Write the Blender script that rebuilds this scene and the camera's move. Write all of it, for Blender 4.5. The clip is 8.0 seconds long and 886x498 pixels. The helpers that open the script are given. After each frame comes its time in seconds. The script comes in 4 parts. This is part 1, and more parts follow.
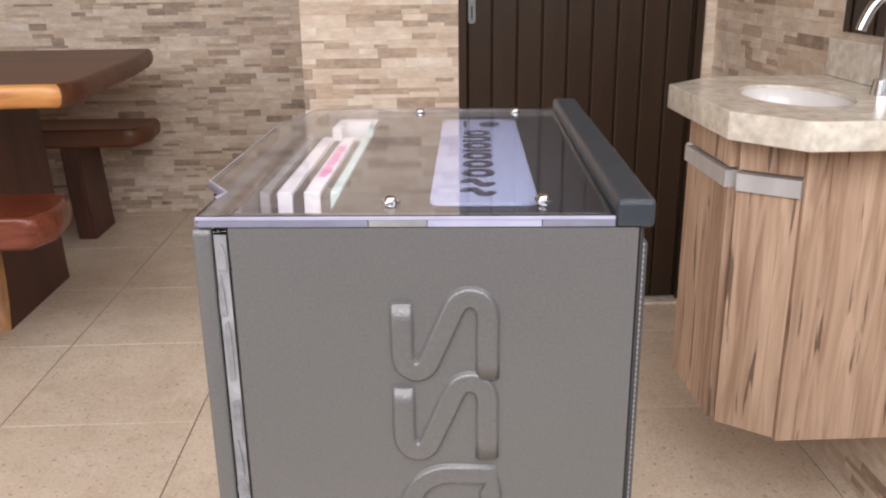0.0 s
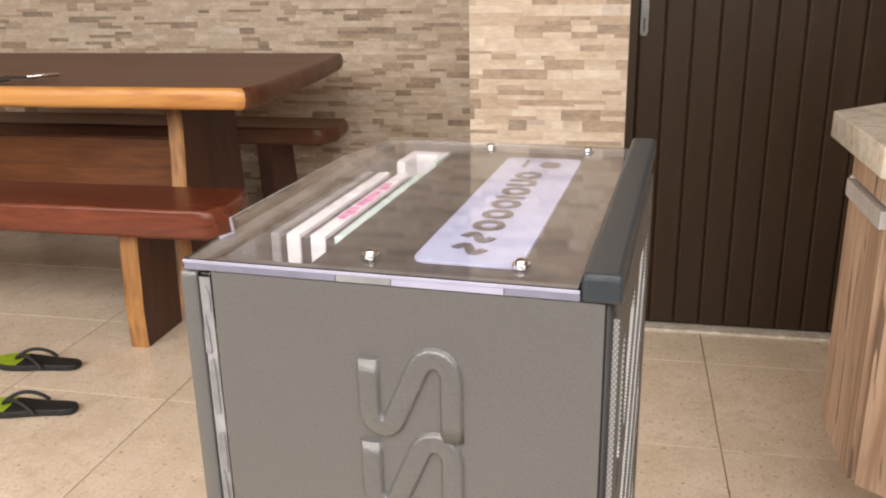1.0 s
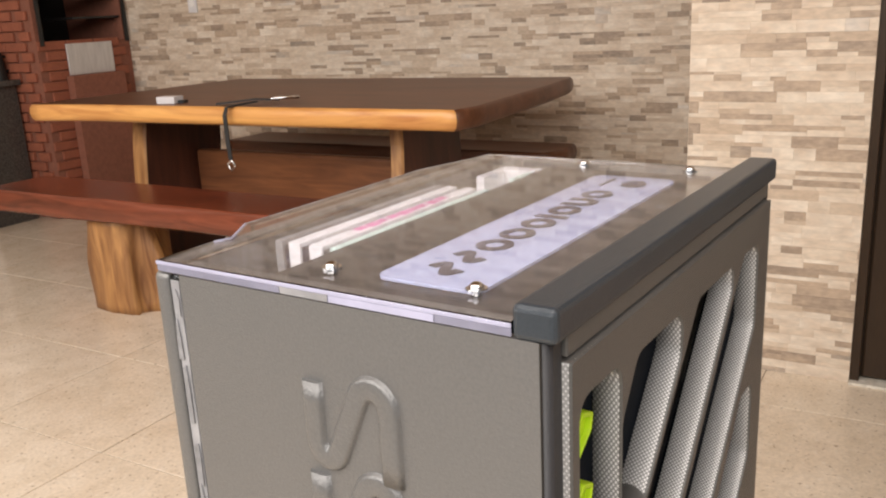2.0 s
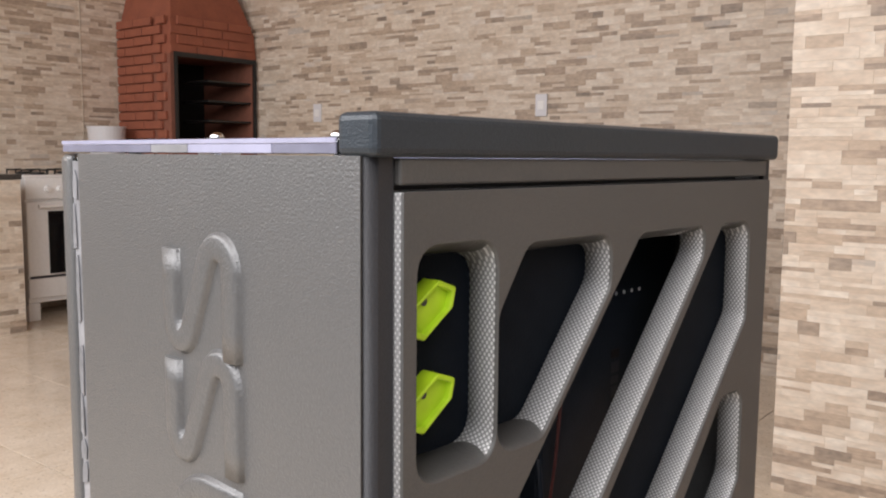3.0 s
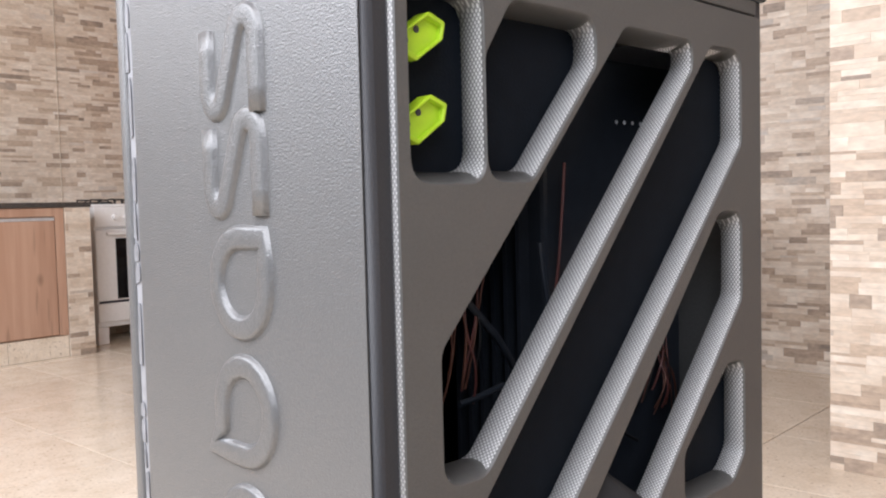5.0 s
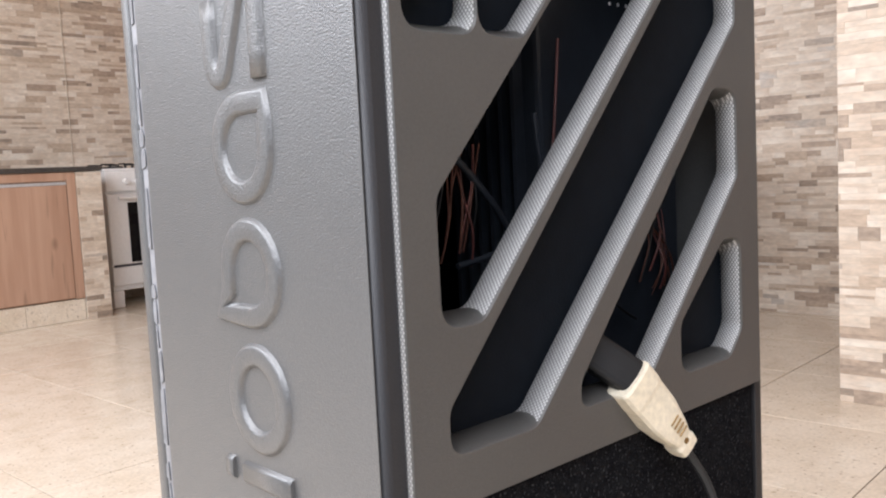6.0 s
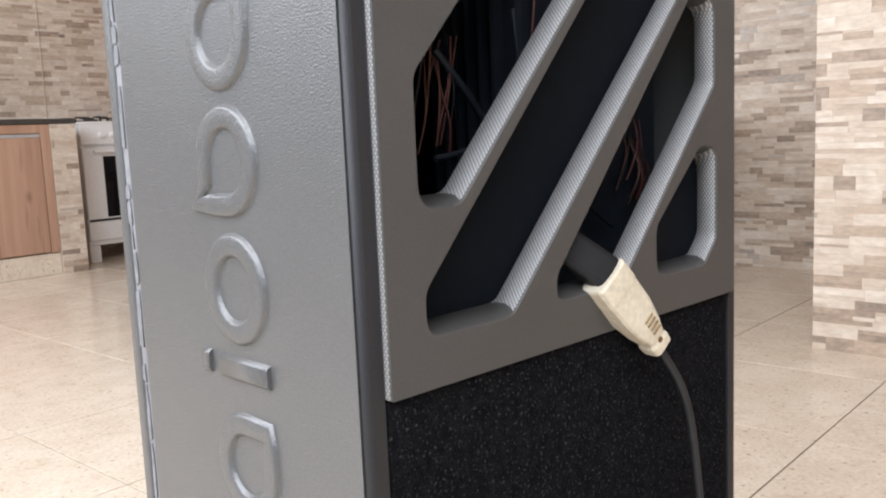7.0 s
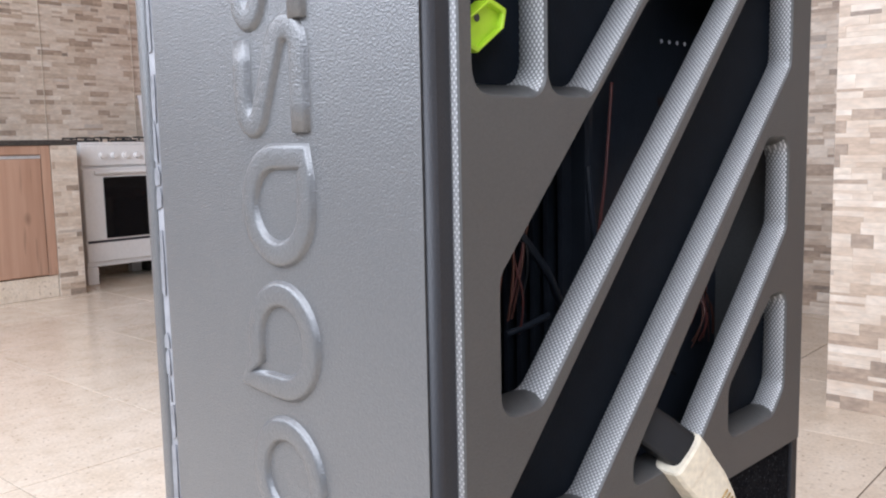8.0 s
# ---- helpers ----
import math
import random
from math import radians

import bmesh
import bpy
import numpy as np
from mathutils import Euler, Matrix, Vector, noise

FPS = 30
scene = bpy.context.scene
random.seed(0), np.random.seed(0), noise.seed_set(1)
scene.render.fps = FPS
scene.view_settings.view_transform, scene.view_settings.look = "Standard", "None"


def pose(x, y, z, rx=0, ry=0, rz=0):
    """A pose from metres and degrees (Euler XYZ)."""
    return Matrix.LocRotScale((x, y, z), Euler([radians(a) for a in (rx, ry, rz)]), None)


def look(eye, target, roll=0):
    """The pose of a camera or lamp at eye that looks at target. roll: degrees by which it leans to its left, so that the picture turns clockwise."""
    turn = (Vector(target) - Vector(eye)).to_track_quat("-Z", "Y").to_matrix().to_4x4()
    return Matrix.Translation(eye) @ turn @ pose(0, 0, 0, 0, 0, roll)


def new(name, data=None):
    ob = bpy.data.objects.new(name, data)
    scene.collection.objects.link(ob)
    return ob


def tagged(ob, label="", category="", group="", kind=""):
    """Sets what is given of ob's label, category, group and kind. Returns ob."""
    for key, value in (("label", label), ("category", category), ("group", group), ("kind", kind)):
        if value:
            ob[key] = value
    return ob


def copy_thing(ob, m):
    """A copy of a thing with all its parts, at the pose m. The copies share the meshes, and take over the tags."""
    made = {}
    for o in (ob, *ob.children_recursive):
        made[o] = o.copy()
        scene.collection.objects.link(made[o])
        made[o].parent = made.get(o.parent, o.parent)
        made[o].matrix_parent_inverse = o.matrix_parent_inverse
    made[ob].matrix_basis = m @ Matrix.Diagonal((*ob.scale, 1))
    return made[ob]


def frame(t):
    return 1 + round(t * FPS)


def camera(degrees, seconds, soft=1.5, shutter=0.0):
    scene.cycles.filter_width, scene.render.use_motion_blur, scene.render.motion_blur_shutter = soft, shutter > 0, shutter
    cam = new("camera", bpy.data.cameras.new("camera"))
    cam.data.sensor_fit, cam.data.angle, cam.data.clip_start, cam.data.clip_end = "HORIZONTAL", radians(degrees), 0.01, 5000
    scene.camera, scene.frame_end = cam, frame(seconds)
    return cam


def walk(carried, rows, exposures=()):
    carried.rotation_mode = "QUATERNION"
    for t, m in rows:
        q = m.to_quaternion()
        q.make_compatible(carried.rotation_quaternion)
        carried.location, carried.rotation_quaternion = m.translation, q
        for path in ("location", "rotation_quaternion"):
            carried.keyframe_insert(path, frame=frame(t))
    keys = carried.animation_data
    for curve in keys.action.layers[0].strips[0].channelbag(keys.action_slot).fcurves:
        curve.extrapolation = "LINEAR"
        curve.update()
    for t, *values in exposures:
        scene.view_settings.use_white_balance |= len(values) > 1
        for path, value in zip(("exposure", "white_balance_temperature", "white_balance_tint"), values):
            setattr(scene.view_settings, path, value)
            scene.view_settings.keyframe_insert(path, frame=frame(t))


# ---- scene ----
cam = camera(54.6, 8.0, soft=2.1)
PATH = [
    (0, (-0.159, -0.546, 1.151), (-0.092, 1.353, 0.526), -0.7),
    (0.5, (-0.086, -0.526, 1.175), (-0.23, 1.367, 0.546), -0.9),
    (1, (-0.001, -0.511, 1.186), (-0.402, 1.347, 0.565), -1.1),
    (1.5, (0.09, -0.465, 1.19), (-0.64, 1.294, 0.578), -2.1),
    (1.6, (0.102, -0.446, 1.185), (-0.687, 1.287, 0.573), -1.8),
    (1.7, (0.115, -0.428, 1.177), (-0.727, 1.284, 0.575), -2.2),
    (2.8, (0.256, -0.287, 1.031), (-0.939, 1.293, 0.757), -0.1),
    (3, (0.262, -0.28, 0.983), (-0.971, 1.28, 0.769), 0.5),
    (3.5, (0.279, -0.287, 0.908), (-0.998, 1.247, 0.781), 1.1),
    (4, (0.298, -0.302, 0.874), (-1.003, 1.215, 0.792), 0.9),
    (5.5, (0.352, -0.321, 0.776), (-1.004, 1.142, 0.633), -2.5),
    (6, (0.358, -0.326, 0.74), (-1.004, 1.128, 0.559), -2.9),
    (6.5, (0.36, -0.326, 0.708), (-0.988, 1.137, 0.493), -2.6),
    (7, (0.361, -0.33, 0.689), (-0.962, 1.146, 0.424), -2.5),
    (7.5, (0.348, -0.332, 0.712), (-0.964, 1.152, 0.436), -2.0),
    (8, (0.287, -0.319, 0.797), (-1.026, 1.17, 0.556), -1.2),
]
walk(cam, [(t, look(eye, target, roll)) for t, eye, target, roll in PATH],
     exposures=[(0, -0.48, 6500, 15), (0.6, -0.42, 6900, 14), (1.5, -0.33, 7250, 13), (3.0, -0.4, 6450, 13), (3.5, -0.13, 6300, 13), (4.0, 0.07, 6050, 13), (5.5, 0.08, 6050, 13), (7.0, -0.03, 5950, 10), (8.0, -0.02, 5650, 12)])

# ---- light ----
world = bpy.data.worlds.new("sky")
scene.world = world
world.use_nodes = True
wn = world.node_tree.nodes
sky = wn.new("ShaderNodeTexSky")
sky.sky_type, sky.sun_disc = "NISHITA", False
sky.sun_elevation, sky.sun_rotation = radians(58), radians(20)
world.node_tree.links.new(sky.outputs[0], wn["Background"].inputs[0])
wn["Background"].inputs[1].default_value = 0.07
sun = new("sun", bpy.data.lights.new("sun", "SUN"))
sun.data.energy, sun.data.angle, sun.data.color = 2.0, radians(0.6), (1.0, 0.95, 0.88)
sun.matrix_world = look((0, 0, 10), (-1.0, -3.2, 4.2))
# daylight through the wide opening of the porch, behind the walk
day = new("daylight_opening", bpy.data.lights.new("daylight_opening", "AREA"))
day.data.shape, day.data.size, day.data.size_y = "RECTANGLE", 7.4, 2.0
day.data.energy, day.data.color = 340, (1.0, 0.988, 0.972)
day.matrix_world = look((-1.5, -1.65, 2.45), (-1.7, 0.9, -0.3))


# ---- materials ----
def mat(name, base, rough=0.5, metal=0.0, second=None, scale=6.0, amount=0.5, fine=60.0, fine_amount=0.12, bump=0.0, bump_scale=200.0,
        stretch=(1, 1, 1), vary="", vary_ramp=(), spec=0.5, coat=0.0):
    m = bpy.data.materials.new(name)
    m.use_nodes = True
    n, link = m.node_tree.nodes, m.node_tree.links.new
    b = n["Principled BSDF"]
    b.inputs["Roughness"].default_value, b.inputs["Metallic"].default_value = rough, metal
    b.inputs["Specular IOR Level"].default_value, b.inputs["Coat Weight"].default_value = spec, coat
    tc, mp = n.new("ShaderNodeTexCoord"), n.new("ShaderNodeMapping")
    mp.inputs["Scale"].default_value = stretch
    link(tc.outputs["Object"], mp.inputs[0])
    vec = mp.outputs[0]
    source = None
    if vary:
        rnd = n.new("ShaderNodeObjectInfo" if vary == "object" else "ShaderNodeNewGeometry")
        source = rnd.outputs["Random"] if vary == "object" else rnd.outputs["Random Per Island"]
        add = n.new("ShaderNodeVectorMath")
        mul = n.new("ShaderNodeMath")
        mul.operation, mul.inputs[1].default_value = "MULTIPLY", 37.0
        link(source, mul.inputs[0])
        link(vec, add.inputs[0])
        link(mul.outputs[0], add.inputs[1])
        vec = add.outputs[0]
    big, small = n.new("ShaderNodeTexNoise"), n.new("ShaderNodeTexNoise")
    big.inputs["Scale"].default_value, big.inputs["Detail"].default_value = scale, 5
    small.inputs["Scale"].default_value, small.inputs["Detail"].default_value = fine, 3
    link(vec, big.inputs["Vector"]), link(vec, small.inputs["Vector"])
    mix = n.new("ShaderNodeMix")
    mix.data_type = "RGBA"
    mix.inputs[6].default_value = (*base, 1)
    mix.inputs[7].default_value = (*(second or [c * 0.7 for c in base]), 1)
    if vary_ramp:
        ramp = n.new("ShaderNodeValToRGB")
        ramp.color_ramp.interpolation = "LINEAR"
        while len(ramp.color_ramp.elements) < len(vary_ramp):
            ramp.color_ramp.elements.new(0.5)
        for e, (at, col) in zip(ramp.color_ramp.elements, vary_ramp):
            e.position, e.color = at, (*col, 1)
        link(source, ramp.inputs[0])
        link(ramp.outputs[0], mix.inputs[6])
    ctl = n.new("ShaderNodeMapRange")
    ctl.inputs["From Min"].default_value, ctl.inputs["From Max"].default_value = 0.35, 0.7
    ctl.inputs["To Max"].default_value = amount
    link(big.outputs["Fac"], ctl.inputs[0])
    link(ctl.outputs[0], mix.inputs[0])
    hsv = n.new("ShaderNodeHueSaturation")
    val = n.new("ShaderNodeMapRange")
    val.inputs["From Min"].default_value, val.inputs["From Max"].default_value = 0.3, 0.7
    val.inputs["To Min"].default_value, val.inputs["To Max"].default_value = 1 - fine_amount, 1 + fine_amount
    link(small.outputs["Fac"], val.inputs[0])
    link(val.outputs[0], hsv.inputs["Value"])
    link(mix.outputs[2], hsv.inputs["Color"])
    link(hsv.outputs[0], b.inputs["Base Color"])
    if bump:
        bt, bp = n.new("ShaderNodeTexNoise"), n.new("ShaderNodeBump")
        bt.inputs["Scale"].default_value, bt.inputs["Detail"].default_value = bump_scale, 2
        bp.inputs["Strength"].default_value, bp.inputs["Distance"].default_value = bump, 0.001
        link(vec, bt.inputs["Vector"]), link(bt.outputs["Fac"], bp.inputs["Height"]), link(bp.outputs[0], b.inputs["Normal"])
    return m


def clear(name, tint, rough=0.02):
    m = bpy.data.materials.new(name)
    m.use_nodes = True
    n, link = m.node_tree.nodes, m.node_tree.links.new
    b = n["Principled BSDF"]
    b.inputs["Base Color"].default_value = (*tint, 1)
    b.inputs["Transmission Weight"].default_value, b.inputs["Roughness"].default_value, b.inputs["IOR"].default_value = 1.0, rough, 1.49
    return m


LEDGE = ((0.0, (0.66, 0.56, 0.45)), (0.3, (0.78, 0.7, 0.6)), (0.58, (0.7, 0.6, 0.49)), (0.74, (0.5, 0.395, 0.3)), (0.86, (0.36, 0.275, 0.21)), (0.96, (0.25, 0.2, 0.16)), (1.0, (0.8, 0.74, 0.67)))
stone_args = dict(rough=0.5, second=(0.52, 0.4, 0.3), scale=15, amount=0.75, fine=60, fine_amount=0.13, bump=0.3, bump_scale=120, stretch=(0.7, 1.5, 1.0))
STONE = {how: mat("ledge_stone", (0.6, 0.5, 0.4), vary=how, vary_ramp=LEDGE, **stone_args) for how in ("object", "island")}
GROUT = mat("wall_grout", (0.55, 0.47, 0.38), 0.85, scale=20, bump=0.3)
PLASTER = mat("white_plaster", (0.78, 0.75, 0.7), 0.8, second=(0.7, 0.66, 0.6), scale=3, amount=0.5, bump=0.15, bump_scale=90)
TILE = mat("speckled_floor_tile", (0.78, 0.68, 0.555), 0.17, second=(0.66, 0.55, 0.42), scale=7, amount=0.75, fine=110, fine_amount=0.09, vary="object", bump=0.02, bump_scale=60)
def specks(m, colour, scale, lo, hi, amount):
    """Adds small scattered spots to a material."""
    n, link = m.node_tree.nodes, m.node_tree.links.new
    b = n["Principled BSDF"]
    old = b.inputs["Base Color"].links[0].from_socket
    tc, t, r, mx = n.new("ShaderNodeTexCoord"), n.new("ShaderNodeTexNoise"), n.new("ShaderNodeMapRange"), n.new("ShaderNodeMix")
    info, add = n.new("ShaderNodeObjectInfo"), n.new("ShaderNodeVectorMath")
    link(tc.outputs["Object"], add.inputs[0]), link(info.outputs["Location"], add.inputs[1])
    t.inputs["Scale"].default_value, t.inputs["Detail"].default_value = scale, 2
    link(add.outputs[0], t.inputs["Vector"]), link(t.outputs["Fac"], r.inputs[0])
    r.inputs["From Min"].default_value, r.inputs["From Max"].default_value, r.inputs["To Max"].default_value = lo, hi, amount
    mx.data_type = "RGBA"
    mx.inputs[7].default_value = (*colour, 1)
    link(r.outputs[0], mx.inputs[0]), link(old, mx.inputs[6]), link(mx.outputs[2], b.inputs["Base Color"])


specks(TILE, (0.5, 0.39, 0.27), 17, 0.54, 0.72, 0.27)
specks(TILE, (0.36, 0.27, 0.19), 70, 0.63, 0.71, 0.75)
specks(TILE, (0.86, 0.8, 0.72), 45, 0.6, 0.72, 0.35)
JOINT = mat("floor_joint", (0.27, 0.22, 0.17), 0.9, scale=30)
SOIL = mat("outside_paving", (0.42, 0.39, 0.35), 0.9, scale=1.2, amount=0.6, bump=0.3, bump_scale=30)
GREY = mat("textured_grey_paint", (0.16, 0.159, 0.158), 0.33, metal=0.4, second=(0.142, 0.142, 0.142), scale=5, fine=420, fine_amount=0.07, bump=0.5, bump_scale=720)
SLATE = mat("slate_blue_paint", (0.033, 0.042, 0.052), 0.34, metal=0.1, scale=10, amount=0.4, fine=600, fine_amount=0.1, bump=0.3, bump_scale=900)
GRAPHITE = mat("graphite_paint", (0.026, 0.026, 0.029), 0.55, scale=10, amount=0.4, fine=600, fine_amount=0.1, bump=0.3, bump_scale=900)
PRINT = mat("printed_grey_plastic", (0.096, 0.0935, 0.09), 0.42, metal=0.15, scale=9, amount=0.25, fine=500, fine_amount=0.06, bump=0.3, bump_scale=1000)
PRINT_PLAIN = mat("printed_grey_plastic", (0.096, 0.0935, 0.09), 0.42, metal=0.15, scale=9, amount=0.25, fine=500, fine_amount=0.06, bump=0.3, bump_scale=1000)


def dotted(m, axis_pitch=0.0031):
    """Adds the fine light dots of the printed layers, and a painted-in brightness, on the slot walls."""
    n, link = m.node_tree.nodes, m.node_tree.links.new
    b = n["Principled BSDF"]
    old = b.inputs["Base Color"].links[0].from_socket
    tc, sp = n.new("ShaderNodeTexCoord"), n.new("ShaderNodeSeparateXYZ")
    link(tc.outputs["Object"], sp.inputs[0])

    def calc(op, a, c):
        k = n.new("ShaderNodeMath")
        k.operation = op
        for i, q in enumerate((a, c)):
            if q is None:
                continue
            if isinstance(q, (int, float)):
                k.inputs[i].default_value = q
            else:
                link(q, k.inputs[i])
        return k.outputs[0]
    w = 2 * math.pi / axis_pitch
    across = calc("SINE", calc("MULTIPLY", calc("ADD", sp.outputs[0], -0.0025), w), None)
    run = calc("SINE", calc("MULTIPLY", calc("ADD", sp.outputs[1], sp.outputs[2]), w * 0.71), None)
    geo, facing = n.new("ShaderNodeNewGeometry"), n.new("ShaderNodeSeparateXYZ")
    link(geo.outputs["Normal"], facing.inputs[0])
    upright = calc("LESS_THAN", calc("ABSOLUTE", facing.outputs[2], None), 0.8)
    within = calc("MULTIPLY_ADD", calc("GREATER_THAN", sp.outputs[1], 0.0235), 0.65)
    within.node.inputs[2].default_value = 0.35
    dots = calc("MULTIPLY", calc("MULTIPLY", across, run), calc("MULTIPLY", calc("MULTIPLY", upright, calc("LESS_THAN", sp.outputs[0], 0.0006)), within))
    rng = n.new("ShaderNodeMapRange")
    rng.inputs["From Min"].default_value, rng.inputs["From Max"].default_value, rng.inputs["To Max"].default_value = 0.08, 0.4, 0.85
    link(dots, rng.inputs[0])
    mx = n.new("ShaderNodeMix")
    mx.data_type = "RGBA"
    mx.inputs[7].default_value = (0.78, 0.775, 0.77, 1)
    # paler base on the slot walls stands in for daylight falling on them
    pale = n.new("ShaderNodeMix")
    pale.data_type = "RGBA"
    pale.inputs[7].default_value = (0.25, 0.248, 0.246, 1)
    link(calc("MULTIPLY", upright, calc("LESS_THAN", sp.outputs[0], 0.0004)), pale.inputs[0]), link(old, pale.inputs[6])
    link(rng.outputs[0], mx.inputs[0]), link(pale.outputs[2], mx.inputs[6]), link(mx.outputs[2], b.inputs["Base Color"])


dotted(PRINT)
BLACK = mat("matt_black_board", (0.0056, 0.0076, 0.0112), 0.6, scale=8, bump=0.2, bump_scale=500, spec=0.06)
CARPET = mat("black_felt_carpet", (0.008, 0.008, 0.0095), 0.98, second=(0.017, 0.017, 0.018), scale=160, amount=0.7, fine=900, fine_amount=0.5, bump=1.0, bump_scale=900, spec=0.0)
specks(CARPET, (0.07, 0.07, 0.075), 380, 0.6, 0.72, 0.8)
ACRYL = clear("clear_acrylic", (0.9, 0.91, 0.96), 0.03)
DARKPANEL = mat("graphite_panel", (0.017, 0.018, 0.021), 0.5, scale=12, fine=500, bump=0.1, bump_scale=700)
# bright and violet base colours take the place of the lit edge's glow
EDGE_LIT = mat("frosted_lit_edge", (0.4, 0.4, 0.53), 0.3, second=(0.27, 0.27, 0.37), scale=9, amount=0.7, fine=50, fine_amount=0.08)
VIOLET = mat("violet_frosted_lit_edge", (0.22, 0.22, 0.29), 0.25, second=(0.13, 0.13, 0.18), scale=14, amount=0.7, fine=60, fine_amount=0.1)
FROSTGREY = mat("frosted_grey_edge", (0.3, 0.3, 0.315), 0.35, second=(0.14, 0.14, 0.15), scale=18, amount=0.8, fine=60, fine_amount=0.15)
# pale tone for painted highlights on the acrylic edge
SPARKLE = mat("pale_sparkle", (0.17, 0.17, 0.178), 0.5, second=(0.25, 0.25, 0.265), scale=60, amount=1.0, fine=90, fine_amount=0.15)
# white plaque; the lavender light on it is part of the base colour
PLAQUE = mat("lavender_lit_plaque", (0.34, 0.375, 0.53), 0.35, second=(0.3, 0.335, 0.48), scale=7, amount=0.5, fine=80, fine_amount=0.03)
AMPBLACK = mat("satin_black_casing", (0.02, 0.024, 0.032), 0.45, scale=8, bump=0.2, bump_scale=400, spec=0.3)
BLACKPLASTIC = mat("black_plastic", (0.012, 0.012, 0.013), 0.5, scale=20, spec=0.3)
INK = mat("dark_ink", (0.035, 0.033, 0.05), 0.5)
MAGENTA = mat("magenta_ink", (0.6, 0.12, 0.35), 0.5)
WHITE = mat("white_plastic", (0.72, 0.71, 0.73), 0.35, second=(0.64, 0.63, 0.65), scale=5, fine=90, fine_amount=0.03)
MINT = mat("pale_mint_plastic", (0.5, 0.66, 0.62), 0.3, second=(0.45, 0.6, 0.57), scale=9, fine=90, fine_amount=0.03)
ENAMEL = mat("white_enamel", (0.88, 0.87, 0.86), 0.22, second=(0.79, 0.77, 0.74), scale=4, fine=70, fine_amount=0.03)
CHROME = mat("brushed_chrome", (0.75, 0.75, 0.76), 0.18, metal=1.0, scale=30, fine=200, fine_amount=0.05)
ALU = mat("satin_aluminium", (0.72, 0.73, 0.75), 0.45, metal=0.6, scale=8, fine=300, fine_amount=0.06, stretch=(1, 6, 1))
LIME = mat("lime_green_plastic", (0.4, 0.6, 0.016), 0.4, second=(0.34, 0.54, 0.014), scale=20)
LIMESOLE = mat("lime_green_rubber", (0.3, 0.45, 0.02), 0.7, scale=40, bump=0.3)
RUBBER = mat("black_rubber", (0.014, 0.015, 0.016), 0.6, second=(0.03, 0.03, 0.032), scale=40, bump=0.3, bump_scale=300)
BEIGE = mat("ivory_plug_plastic", (0.76, 0.69, 0.55), 0.45, second=(0.66, 0.57, 0.42), scale=25, amount=0.5, fine=200, bump=0.15)
BRASS = mat("dull_brass", (0.3, 0.2, 0.08), 0.4, metal=0.8, scale=40)
COPPER = mat("copper_wire", (0.11, 0.045, 0.032), 0.35, metal=0.4, scale=40)
DIMGREY = mat("dim_grey_print", (0.045, 0.045, 0.05), 0.6, scale=40)
DIMRED = mat("dim_red_print", (0.018, 0.011, 0.011), 0.6, scale=40)
REDWIRE = mat("red_wire", (0.1, 0.03, 0.026), 0.4, scale=40)
DOORPAINT = mat("dark_brown_door_paint", (0.034, 0.02, 0.012), 0.35, second=(0.046, 0.028, 0.017), scale=6, fine=60, stretch=(4, 4, 0.5), bump=0.1, bump_scale=80, spec=0.3)
GLASS_BLACK = mat("black_oven_glass", (0.01, 0.01, 0.011), 0.06, scale=3)
IRON = mat("black_iron", (0.015, 0.015, 0.015), 0.5, scale=30, bump=0.2)
MARBLE = mat("cream_marble", (0.76, 0.73, 0.65), 0.2, second=(0.52, 0.45, 0.36), scale=16, amount=0.75, fine=55, fine_amount=0.16)
GRANITE = mat("dark_granite", (0.05, 0.045, 0.042), 0.2, second=(0.1, 0.09, 0.08), scale=120, amount=0.7)
PORCELAIN = mat("white_porcelain", (0.8, 0.8, 0.8), 0.1, scale=3, fine_amount=0.02)
MIRROR = mat("mirror_glass", (0.85, 0.85, 0.85), 0.02, metal=1.0, scale=2, amount=0.0, fine_amount=0.0)
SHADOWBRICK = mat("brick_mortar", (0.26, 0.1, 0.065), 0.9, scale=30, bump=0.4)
BRICK = mat("red_barbecue_brick", (0.32, 0.1, 0.055), 0.75, second=(0.24, 0.075, 0.045), scale=12, amount=0.7, vary="object", fine=120, bump=0.4, bump_scale=150)
BRICKS = mat("red_barbecue_brick", (0.32, 0.1, 0.055), 0.75, second=(0.24, 0.075, 0.045), scale=12, amount=0.7, vary="island", fine=120, bump=0.4, bump_scale=150)
SOOT = mat("soot_black", (0.01, 0.009, 0.008), 0.95, scale=10)


